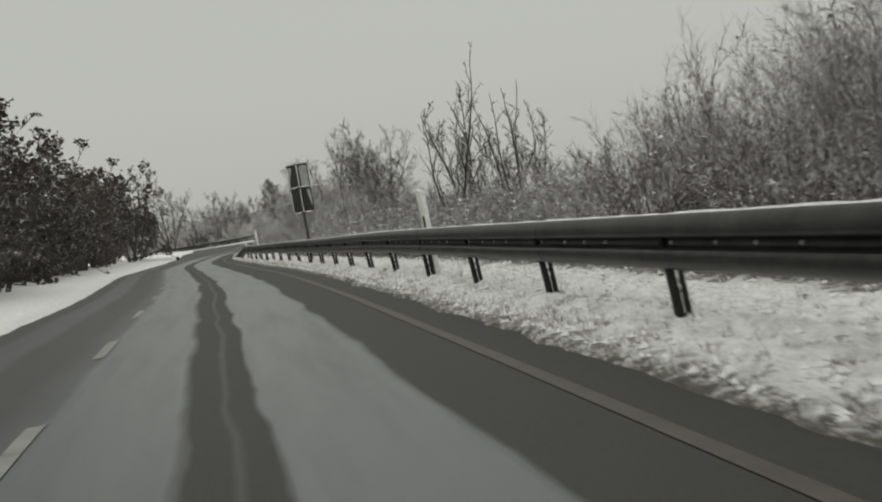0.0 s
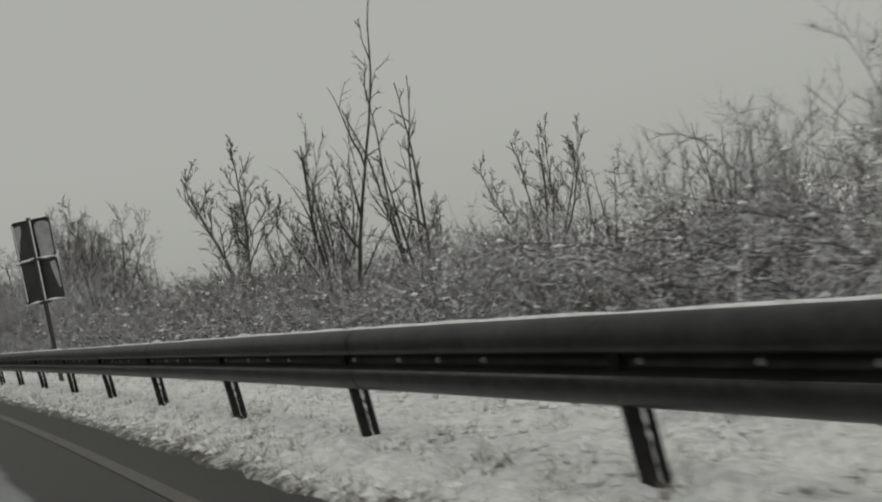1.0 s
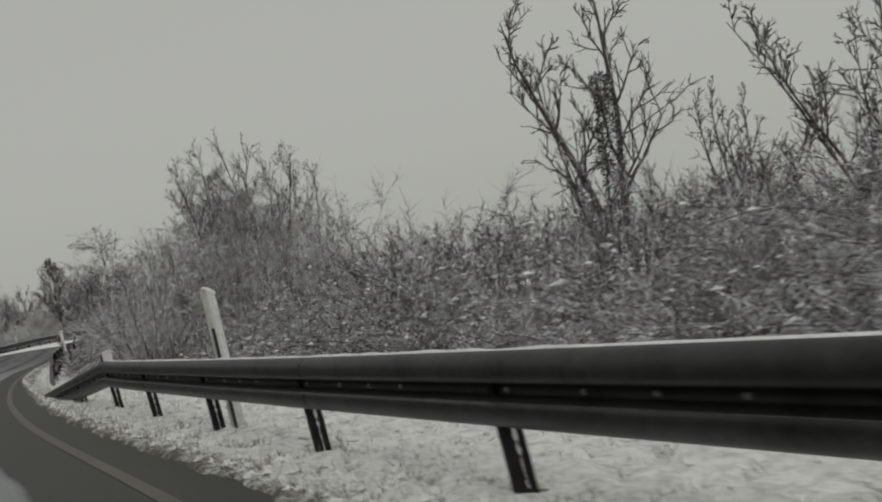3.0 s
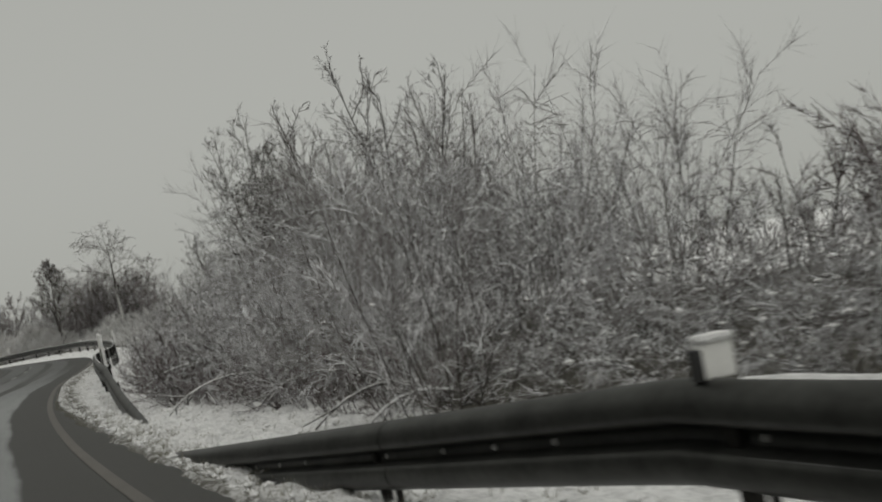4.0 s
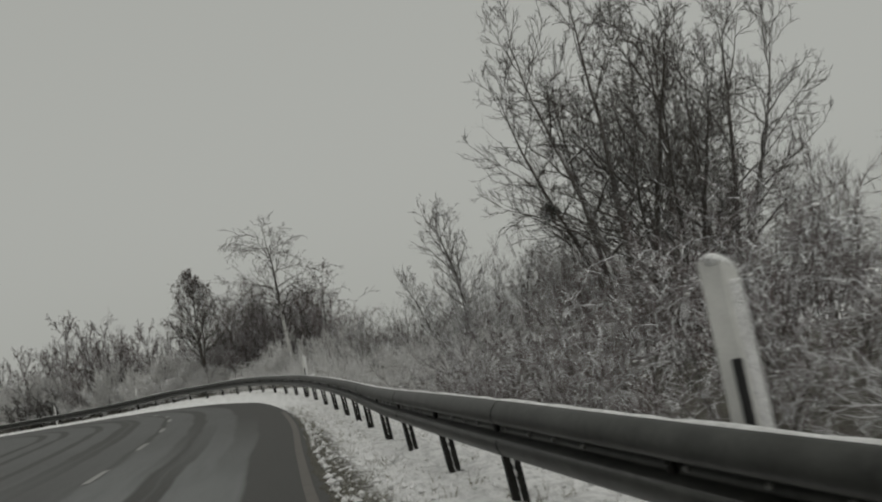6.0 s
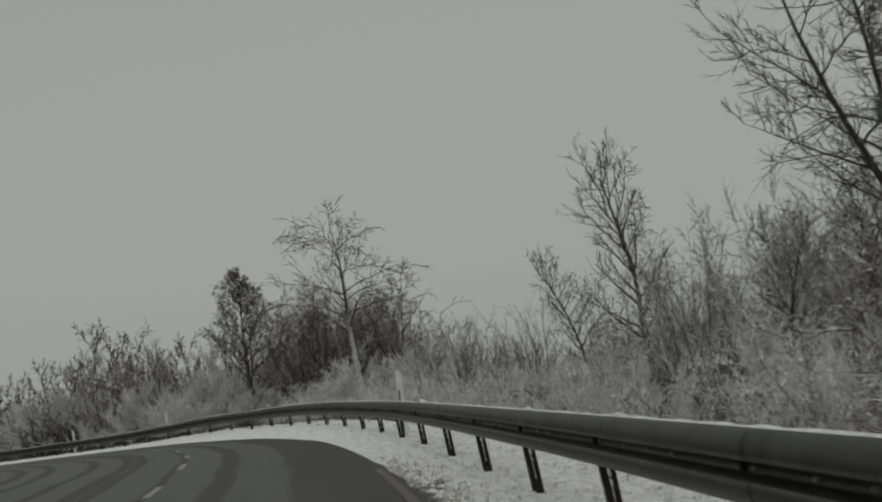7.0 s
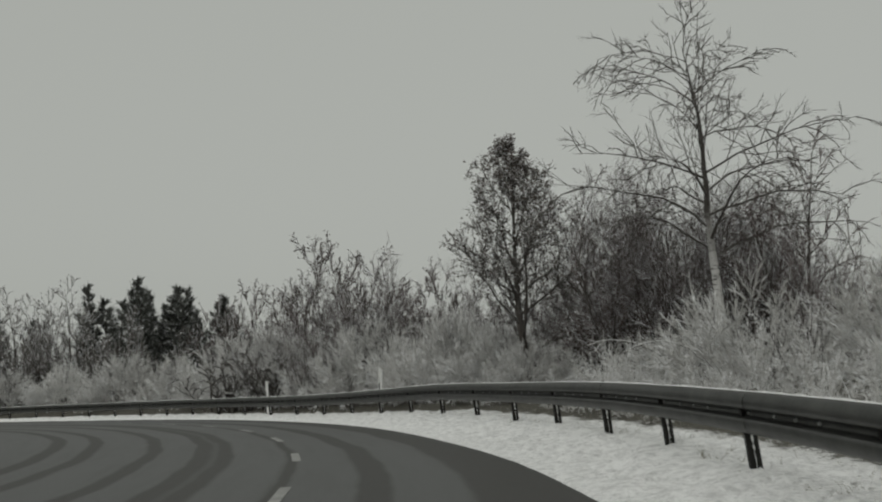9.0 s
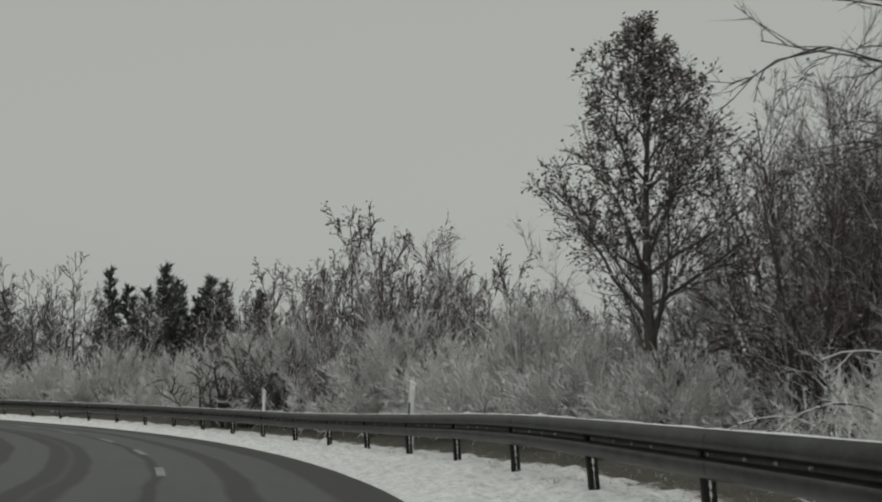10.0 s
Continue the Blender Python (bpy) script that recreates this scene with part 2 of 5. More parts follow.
SNOW = snow_material("lying_snow")
VERGE = snow_material("snow_over_verge_grass", 1.0)
ROAD = road_material()
EDGE_PAINT = paint_material("dirty_edge_paint", (0.104, 0.091, 0.076), 1.2)
DASH_PAINT = paint_material("worn_white_paint", (0.30, 0.30, 0.285), 0.5)
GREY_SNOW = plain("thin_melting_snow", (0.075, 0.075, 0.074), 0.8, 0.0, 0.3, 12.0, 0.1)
# pale tone that puts the reflecting sheen of the sign backs into colour
PANEL_SHEEN = plain("pale_sheen_on_sign_metal", (0.34, 0.35, 0.345), 0.7, 0.0, 0.25, 5.0, 0.1)
STEEL = plain("weathered_galvanised_steel", (0.058, 0.059, 0.055), 0.48, 0.85, 0.4, 3.0, 0.1, 0.004, 0.22)
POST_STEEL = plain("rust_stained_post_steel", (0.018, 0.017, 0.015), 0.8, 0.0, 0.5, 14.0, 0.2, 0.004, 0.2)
BOLT_STEEL = plain("bright_bolt_zinc", (0.42, 0.42, 0.41), 0.55, 0.0, 0.15, 30.0, 0)
SIGN_BACK = plain("grey_sign_back_metal", (0.028, 0.028, 0.027), 0.5, 0.0, 0.35, 2.5, 0.05, 0.003)
POLE = plain("grey_pole_steel", (0.040, 0.040, 0.038), 0.55, 0.0, 0.3, 6.0, 0.05, 0.003)
WHITE_PLASTIC = plain("white_post_plastic", (0.70, 0.70, 0.67), 0.5, 0, 0.1, 9.0, 0.05, 0.002)
BLACK_PLASTIC = plain("black_post_plastic", (0.02, 0.02, 0.02), 0.5, 0, 0.2, 9.0, 0)
TWIG = dusted("grey_brown_twigs_with_snow", (0.135, 0.121, 0.112), 0.80, 0.4, 0.0, 0.7)
TWIG_WHITE = dusted("twigs_lined_with_fresh_snow", (0.175, 0.158, 0.152), 0.92, 0.35, -0.1, 0.6)
TWIG_PALE = dusted("pale_twigs_heavy_with_snow", (0.60, 0.59, 0.57), 0.80, 0.12, 0.0, 0.8)
SNOW_TWIG = dusted("shoots_under_lines_of_snow", (0.26, 0.25, 0.24), 0.75, 0.2, -0.3, 0.5)
TWIG_DARK = dusted("dark_bare_twigs", (0.078, 0.070, 0.062), 0.30)
TWIG_RED = dusted("reddish_twigs_with_snow", (0.118, 0.092, 0.088), 0.62, 0.4, 0.0, 0.7)
BARK = dusted("dark_bark_with_snow", (0.060, 0.053, 0.046), 0.32)
BARK_BIRCH = birch_bark()
LEAF = dusted("withered_brown_leaves_with_snow", (0.150, 0.126, 0.113), 0.46, 0.5, 0.0, 0.7)
LEAF_DARK = dusted("dark_withered_leaves", (0.075, 0.060, 0.053), 0.22, 0.5, 0.1, 0.9)
NEEDLE = dusted("dark_conifer_needles", (0.080, 0.084, 0.074), 0.45, 0.4, 0.1, 0.9)
GRASS = dusted("frosted_dry_grass", (0.20, 0.19, 0.145), 0.5, 0.45)


# ---- mesh helpers ----
def mesh_object(name, verts, faces, material, parent=None, label="", smooth=False):
    me = bpy.data.meshes.new(name)
    me.from_pydata(verts, [], faces)
    me.materials.append(material)
    if smooth:
        me.polygons.foreach_set("use_smooth", [True] * len(me.polygons))
    me.update()
    ob = new(name, me)
    if parent is not None:
        ob.parent = parent
    if label:
        ob["label"] = label
    return ob


def part(name, bm, material, parent, label=""):
    me = bpy.data.meshes.new(name)
    bm.to_mesh(me)
    bm.free()
    me.materials.append(material)
    ob = new(name, me)
    ob.parent = parent
    if label:
        ob["label"] = label
    return ob


def box_bm(sx, sy, sz, at=(0, 0, 0), bevel=0.0, m=None):
    bm = bmesh.new()
    bmesh.ops.create_cube(bm, size=1.0)
    bmesh.ops.scale(bm, vec=(sx, sy, sz), verts=bm.verts)
    if bevel:
        bmesh.ops.bevel(bm, geom=list(bm.edges), offset=bevel, segments=2, affect="EDGES", profile=0.6)
    bmesh.ops.translate(bm, vec=at, verts=bm.verts)
    if m is not None:
        bmesh.ops.transform(bm, matrix=m, verts=bm.verts)
    return bm


# ---- the line of the road: the foot of the guard rail, metres ----
LINE = [(4.10, -34.0, 0.0), (2.36, 6.13, 0.06), (1.92, 16.18, 0.05), (1.41, 26.18, -0.03), (0.65, 36.09, -0.08), (0.05, 43.54, -0.14),
        (-0.52, 51.02, -0.16), (-0.75, 60.0, -0.20), (-0.58, 68.69, -0.22), (-0.29, 73.65, -0.19), (0.11, 78.62, -0.12), (0.92, 85.0, -0.125), (1.74, 90.93, -0.09),
        (2.52, 98.35, 0.0), (2.88, 103.31, 0.08), (3.04, 108.29, 0.15), (2.91, 113.33, 0.24), (2.46, 118.34, 0.30), (1.58, 123.29, 0.31),
        (0.31, 128.13, 0.31), (-1.32, 132.87, 0.22), (-3.32, 137.45, 0.13)]
turn = radians(25.0)
ex, ey = LINE[-1][0], LINE[-1][1]
for k in range(14):
    for _ in range(8):
        turn += 1.0 / 64
        ex, ey = ex - math.sin(turn), ey + math.cos(turn)
    LINE.append((ex, ey, max(-0.04, 0.08 - 0.02 * k)))
CTRL = np.array(LINE)
KNOT = np.r_[0, np.cumsum(np.linalg.norm(np.diff(CTRL[:, :2], axis=0), axis=1))]
SLOPE = np.gradient(CTRL, KNOT, axis=0)
# height of the carriageway along the line, by the line's own length
ROAD_Y = [-34, 0, 6.6, 13, 19, 25, 31, 46, 54, 60, 76, 84, 90, 95, 100, 104.5, 110, 116]
ROAD_H = [-0.05, -0.04, 0.0, 0.02, 0.01, -0.03, -0.06, -0.085, -0.085, -0.13, -0.11, -0.13, -0.06, -0.01, 0.05, 0.10, 0.09, 0.11]
S_FIRST, S_END1, S_START2 = KNOT[1], KNOT[6], KNOT[8]


def line_at(s):
    s = np.asarray(s, float)
    i = np.clip(np.searchsorted(KNOT, s) - 1, 0, len(KNOT) - 2)
    h = KNOT[i + 1] - KNOT[i]
    u = ((s - KNOT[i]) / h)[..., None]
    h = h[..., None]
    p = (2 * u**3 - 3 * u**2 + 1) * CTRL[i] + (u**3 - 2 * u**2 + u) * h * SLOPE[i] + (-2 * u**3 + 3 * u**2) * CTRL[i + 1] + (u**3 - u**2) * h * SLOPE[i + 1]
    return p


def tangent_at(s):
    d = line_at(np.asarray(s, float) + 0.2)[..., :2] - line_at(np.asarray(s, float) - 0.2)[..., :2]
    return d / np.linalg.norm(d, axis=-1, keepdims=True)


ALL_S = np.arange(0, KNOT[-1], 0.5)
ALL_P = line_at(ALL_S)


def road_height(s):
    p = line_at(s)
    y = np.where(np.asarray(s) > KNOT[21], 116.0, p[..., 1])
    far = np.clip((np.asarray(s) - KNOT[19]) / 30.0, 0, 1)
    return np.interp(y, ROAD_Y, ROAD_H) * (1 - far) - far * 0.03


def edge_offset(s):
    """How far the asphalt begins from the rail: a wider snow shoulder in the bend."""
    s = np.asarray(s)
    return 0.66 + 0.27 * np.clip((s - KNOT[7]) / 8.0, 0, 1) + 0.15 * np.clip((s - KNOT[13] + 2.0) / 8.0, 0, 1) + 0.33 * np.clip((s - KNOT[15]) / 14.0, 0, 1)


def left_edge(s):
    """Where the asphalt ends on the far side: wider in the bend."""
    return 5.75 + 3.6 * np.clip((np.asarray(s) - KNOT[9]) / 26.0, 0, 1)


def place_xy(s, lat):
    p, t = line_at(s), tangent_at(s)
    return p[..., 0] - t[..., 1] * lat, p[..., 1] + t[..., 0] * lat


def verge_dip(s):
    """The verge sinks below the rail's even line where the bend begins."""
    return np.interp(np.asarray(s) - S_START2, [14, 20, 25, 29, 34, 40, 48], [0.0, 0.09, 0.13, 0.10, 0.05, 0.02, 0.0])


def land_height(s, lat):
    """The ground's height at a length along the line and a distance from it (left is positive)."""
    zr, zc, e = line_at(s)[..., 2] - verge_dip(s), road_height(s), edge_offset(s)
    lat = np.asarray(lat, float)
    zr = zr - 0.10 * np.clip((-lat - 0.1) / 0.6, 0, 1) * np.clip((KNOT[6] - np.asarray(s)) / 6.0, 0, 1)
    verge = np.clip(lat / e, 0, 1)
    z = zr * (1 - verge) + zc * verge
    z = z + np.where(lat < -1.6, np.minimum((-1.6 - lat) * 0.10, 0.36), 0) - np.where(lat < -7, np.minimum((-7 - lat) * 0.12, 0.5), 0)
    return z + np.where(lat > left_edge(s), np.minimum((lat - left_edge(s)) * 0.10, 0.5), 0)


def nearest_line(x, y):
    d = (ALL_P[:, 0] - x) ** 2 + (ALL_P[:, 1] - y) ** 2
    i = int(np.argmin(d))
    t = tangent_at(ALL_S[i])
    dx, dy = x - ALL_P[i, 0], y - ALL_P[i, 1]
    return ALL_S[i], float(-t[1] * dx + t[0] * dy)


def land_at(x, y):
    s, lat = nearest_line(x, y)
    return float(land_height(s, lat))


def strip(name, s_values, lats, height, material, origin=lambda s: 0.0):
    """A sheet along the line: lats is a function of s giving the cross positions."""
    rows, cols = len(s_values), None
    verts, uvs = [], []
    for s in s_values:
        la = lats(s)
        cols = len(la)
        x, y = place_xy(np.full(cols, s), la)
        z = height(np.full(cols, s), la, x, y)
        verts += list(zip(x.tolist(), y.tolist(), z.tolist()))
        uvs += [(float(a) - float(origin(s)), float(s)) for a in la]
    faces = [(r * cols + c, r * cols + c + 1, (r + 1) * cols + c + 1, (r + 1) * cols + c) for r in range(rows - 1) for c in range(cols - 1)]
    first = faces[0]
    n = (Vector(verts[first[1]]) - Vector(verts[first[0]])).cross(Vector(verts[first[3]]) - Vector(verts[first[0]]))
    if n.z < 0:
        faces = [f[::-1] for f in faces]
    ob = mesh_object(name, verts, faces, material, smooth=True)
    layer = ob.data.uv_layers.new(name="lane")
    idx = np.zeros(len(ob.data.loops), dtype=np.int32)
    ob.data.loops.foreach_get("vertex_index", idx)
    layer.data.foreach_set("uv", np.array(uvs)[idx].ravel())
    return ob


def rumple(x, y, scale, seed=0.0):
    return np.array([noise.noise((float(a) * scale, float(b) * scale, seed)) for a, b in zip(x, y)])


# ---- ground, road, verges ----
def build_ground():
    xs = np.r_[-1500, -700, -300, -150, np.arange(-90, 91, 2.5), 150, 300, 700, 1500]
    ys = np.r_[-1500, -600, -200, -80, np.arange(-40, 261, 2.5), 320, 450, 800, 2000]
    verts, faces = [], []
    for y in ys:
        for x in xs:
            s, lat = nearest_line(x, y)
            z = float(land_height(s, lat))
            if abs(lat) > 40:
                z = z * max(0.0, 1 - (abs(lat) - 40) / 60)
            low = 0.35 if -10.0 < lat < 11 else 0.0
            verts.append((float(x), float(y), z - low + 0.12 * noise.noise((x * 0.08, y * 0.08, 3.0)) * (low == 0)))
    w = len(xs)
    faces = [(r * w + c, r * w + c + 1, (r + 1) * w + c + 1, (r + 1) * w + c) for r in range(len(ys) - 1) for c in range(w - 1)]
    tagged(mesh_object("ground", verts, faces, SNOW, smooth=True), "snow-covered open ground around the country road", "ground", kind="structure")


def build_road():
    s = np.arange(2, KNOT[-1] - 2, 0.75)
    ob = strip("road", s, lambda v: np.r_[float(edge_offset(v)) - 0.35, np.linspace(float(edge_offset(v)), float(left_edge(v)) + 0.2, 15), float(left_edge(v)) + 0.5],
               lambda v, la, x, y: road_height(v) - 0.006 * np.abs(la - 3.8) - np.where(la < edge_offset(v) - 0.1, 0.05, 0), ROAD)
    tagged(ob, "wet dark asphalt road with grey slush between wheel tracks", "road", kind="structure")
    s = np.arange(4, KNOT[13] - 1.0, 0.6)
    line = strip("edge_line", s, lambda v: np.array([1.03, 1.08, 1.12]), lambda v, la, x, y: road_height(v) - 0.006 * np.abs(la - 3.8) + 0.005, EDGE_PAINT)
    tagged(line, "dirty worn edge line painted along the road", "road marking", kind="structure")
    dashes = [5.1 + KNOT[1] - 6.13 + 5.45 * k for k in range(-3, 30)]
    for d in dashes:
        mark = strip("lane_dash", np.arange(d, d + 1.76, 0.35), lambda v: np.array([3.70, 3.76, 3.81]), lambda v, la, x, y: road_height(v) + 0.006, DASH_PAINT)
        tagged(mark, "worn white centre dash on the wet road", "road marking", "centre line dashes", "structure")


def build_verges():
    s1 = np.arange(6, KNOT[-1] - 10, 0.16)

    def right_lats(v):
        wob = (0.10 * noise.noise((v * 0.9, 0, 5.0)) + 0.07 * noise.noise((v * 3.1, 0, 9.0))) * (1 - 0.85 * min(1.0, max(0.0, (v - KNOT[12]) / 8.0)))
        e = float(edge_offset(v)) + 0.06 + wob
        return np.r_[e + 0.03, e, e - 0.05, np.linspace(e - 0.16, -1.6, 16), -2.0, -2.6, -3.4, -4.4, -5.6, -7.0, -9.0, -12.0]

    def right_height(v, la, x, y):
        e = la[1]
        z = land_height(v, la)
        thick = np.clip((e - la) / 0.22, 0, 1)
        bumps = 0.055 * rumple(x, y, 2.3, 1.0) + 0.075 * rumple(x, y, 5.5, 2.0)
        z = z + thick * (0.012 + bumps * np.clip((e - la) / 0.3, 0.2, 1))
        return np.where(la >= e - 1e-6, road_height(v) - 0.03, z)

    ob = strip("verge_right", s1, right_lats, right_height, VERGE, edge_offset)
    tagged(ob, "lumpy snow over rough grass on the road verge", "verge", kind="structure")

    def left_lats(v):
        e = float(left_edge(v)) + 0.10 * noise.noise((v * 0.7, 3, 5.0)) + 0.05 * noise.noise((v * 3.1, 3, 9.0))
        return np.r_[e - 0.04, e, e + 0.12, e + 0.4, e + 0.9, e + 1.6, e + 2.6, e + 3.8, e + 5.2, e + 6.6]

    def left_height(v, la, x, y):
        e = la[1]
        z = land_height(v, la) + np.clip((la - e) / 0.2, 0, 1) * (0.07 + 0.05 * rumple(x, y, 1.6, 4.0))
        return np.where(la <= e, road_height(v) - 0.05, z)

    ob = strip("verge_left", np.arange(6, KNOT[25], 0.4), left_lats, left_height, SNOW)
    tagged(ob, "smooth snow bank along the far road edge", "verge", kind="structure")


# ---- guard rails ----
PROFILE = [(0.0, 0.325), (0.026, 0.320), (0.052, 0.305), (0.070, 0.284), (0.080, 0.258), (0.083, 0.234), (0.079, 0.214), (0.062, 0.200), (0.014, 0.186), (0.002, 0.176), (0.002, 0.150), (0.014, 0.138),
           (0.062, 0.126), (0.077, 0.118), (0.083, 0.098), (0.081, 0.066), (0.070, 0.040), (0.045, 0.018), (0.0, 0.0)]
SPACING = 2.5


def rail_frame(s, lat, lift):
    x, y = place_xy(np.array([s]), np.array([lat]))
    t = tangent_at(s)
    return Vector((float(x[0]), float(y[0]), float(line_at(s)[2]) + lift)), Vector((-t[1], t[0], 0)), Vector((t[0], t[1], 0))


def beam_panel(parent, stations, proud):
    """One pressed W-beam panel through stations of (s, lat, lift of its lower edge)."""
    verts, faces = [], []
    ring = [(u + proud, w) for u, w in PROFILE] + [(u + proud - 0.006, w) for u, w in PROFILE[::-1]]
    k = len(ring)
    for s, lat, lift in stations:
        o, left, _ = rail_frame(s, lat, lift)
        lean = 0.035
        for u, w in ring:
            verts.append(tuple(o + left * (u + 0.05 + lean * w) + Vector((0, 0, w))))
    for r in range(len(stations) - 1):
        for c in range(k):
            faces.append((r * k + c, r * k + (c + 1) % k, (r + 1) * k + (c + 1) % k, (r + 1) * k + c))
    last = (len(stations) - 1) * k
    top = len(verts)
    verts += verts[:k] + verts[last:last + k]
    faces += [tuple(range(top, top + k))[::-1], tuple(range(top + k, top + 2 * k))]
    return mesh_object("beam_panel", verts, faces, STEEL, parent, smooth=True)


def snow_cap(parent, stations, seed):
    """The ridge of snow lying on the beam's top edge."""
    rng = random.Random(seed)
    verts, faces = [], []
    for i, (s, lat, lift) in enumerate(stations):
        o, left, _ = rail_frame(s, lat, lift + 0.322)
        h = 0.004 + 0.008 * rng.random() + (0.02 if rng.random() < 0.03 else 0)
        if i in (0, len(stations) - 1):
            h = 0.002
        for u, w in ((-0.006, 0), (-0.003, h), (0.004, h * 0.8), (0.011, -0.002)):
            verts.append(tuple(o + left * (u + 0.062) + Vector((0, 0, w + 0.004))))
    for r in range(len(stations) - 1):
        for c in range(3):
            faces.append((r * 4 + c, r * 4 + c + 1, (r + 1) * 4 + c + 1, (r + 1) * 4 + c))
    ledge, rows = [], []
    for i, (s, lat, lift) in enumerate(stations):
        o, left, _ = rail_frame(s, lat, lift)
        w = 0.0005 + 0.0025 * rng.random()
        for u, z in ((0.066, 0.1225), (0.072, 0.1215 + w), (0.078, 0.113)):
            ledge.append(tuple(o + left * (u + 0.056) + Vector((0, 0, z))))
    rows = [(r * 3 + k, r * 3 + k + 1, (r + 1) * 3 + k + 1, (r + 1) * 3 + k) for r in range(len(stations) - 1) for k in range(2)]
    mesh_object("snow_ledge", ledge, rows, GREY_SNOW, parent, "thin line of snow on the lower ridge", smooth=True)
    return mesh_object("snow_cap", verts, faces, SNOW, parent, "thin snow ridge on the beam", smooth=True)


def post_mesh():
    """A C-shaped post of folded steel, with a row of snow-filled holes."""
    pts = [(-0.03, -0.05), (0.03, -0.05), (0.03, -0.03), (-0.018, -0.038), (-0.018, 0.038), (0.03, 0.03), (0.03, 0.05), (-0.03, 0.05)]
    verts = [(x, y, z) for z in (-0.50, 0.60) for x, y in pts]
    n = len(pts)
    faces = [(i, (i + 1) % n, n + (i + 1) % n, n + i) for i in range(n)] + [tuple(range(n))[::-1], tuple(range(n, 2 * n))]
    me = bpy.data.meshes.new("post")
    me.from_pydata(verts, [], faces)
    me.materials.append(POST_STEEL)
    rng = random.Random(4)
    strips = []
    for k in range(12):
        z, w = 0.02 + 0.028 * k, 0.0015 + 0.013 * rng.random() * (rng.random() < 0.7)
        strips += [(-0.0315, -w, z), (-0.0315, w * rng.uniform(0.5, 1), z + 0.006)]
    hm = bpy.data.meshes.new("channel_snow")
    hm.from_pydata(strips, [], [(2 * k, 2 * k + 1, 2 * k + 3, 2 * k + 2) for k in range(11)])
    hm.materials.append(SNOW)
    return me, hm


def bolt_mesh():
    bm = bmesh.new()
    bmesh.ops.create_cone(bm, cap_ends=True, segments=8, radius1=0.016, radius2=0.010, depth=0.014)
    me = bpy.data.meshes.new("bolt")
    bm.to_mesh(me)
    bm.free()
    me.materials.append(BOLT_STEEL)
    return me


POST_MESH, HOLE_MESH = post_mesh()
BOLT_MESH = bolt_mesh()


def build_rail(label, s_posts, ramp):
    """ramp(s) gives (lat, lift of the lower edge, full height?) along this rail."""
    root = new("guard_rail")
    tagged(root, label, "guard rail", "guard rails along the road")
    rng = random.Random(len(s_posts))
    for i, s in enumerate(s_posts):
        lat, lift = ramp(s)
        if lift > 0.05:
            o, left, ahead = rail_frame(s, lat, 0)
            rot = Matrix((ahead, left, (0, 0, 1))).transposed().to_4x4()
            lean = Matrix.Rotation(radians(-5.0 + rng.uniform(-1.2, 1.2)), 4, "X")
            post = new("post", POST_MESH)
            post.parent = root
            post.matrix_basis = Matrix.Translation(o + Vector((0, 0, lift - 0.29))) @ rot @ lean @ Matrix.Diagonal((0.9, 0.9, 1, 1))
            hole = new("channel_snow", HOLE_MESH)
            hole.parent = post
        if i == len(s_posts) - 1:
            break
        s2 = s_posts[i + 1]
        n = 7 if abs(ramp(s)[1] - ramp(s2)[1]) > 0.002 else 5
        stations = [(v, *ramp(v)) for v in np.linspace(s - 0.22, s2 - 0.06, n)]
        panel = beam_panel(root, stations, 0.004 * (i % 2))
        caps = [(v, *ramp(v)) for v in np.linspace(s - 0.06, s2 - 0.06, 14)]
        if min(k[2] for k in caps) > 0.2899:
            snow_cap(root, caps, i)
        for d in (0.05, -0.10, 0.62, 1.05, 1.48):
            v = s2 - d - 0.06
            la, li = ramp(v)
            o, left, ahead = rail_frame(v, la, li)
            for w in (0.162,):
                u = 0.064
                bolt = new("bolt", BOLT_MESH)
                bolt.parent = panel
                bolt.matrix_basis = Matrix.Translation(o + left * u + Vector((0, 0, w))) @ Matrix((ahead, Vector((0, 0, 1)), left)).transposed().to_4x4()
    return root


def ramp_one(s):
    d = max(0.0, s - (S_END1 + 0.25))
    k = min(1.0, d / 6.4)
    return 0.50 * k**1.2, 0.29 - 0.56 * k


def ramp_two(s):
    d = max(0.0, (S_START2 - 0.2) - s)
    k = min(1.0, d / 8.6)
    return 0.14 * k, 0.29 - 0.70 * k


def build_rails():
    build_rail("dark galvanised W-beam guard rail, snow-capped, end sloped into the ground", [S_FIRST + SPACING * k for k in range(-6, 21)] + [S_END1 + 6.9], ramp_one)
    second = build_rail("dark galvanised W-beam guard rail following the bend of the road", [S_START2 - 8.2] + [S_START2 - 0.25 + SPACING * k - 0.4 * (k in (5, 6, 7)) for k in range(-2, 52)], ramp_two)
    o, left, ahead = rail_frame(float(np.interp(100.2, CTRL[:22, 1], KNOT[:22])), 0.04, 0.625)
    lump = part("snow_lump", snow_heap(0.46, 0.09, 0.036, 8, (0, 0, 0)), SNOW, second, "heap of snow on the beam")
    lump.matrix_basis = Matrix.Translation(o) @ Matrix((ahead, left, (0, 0, 1))).transposed().to_4x4()


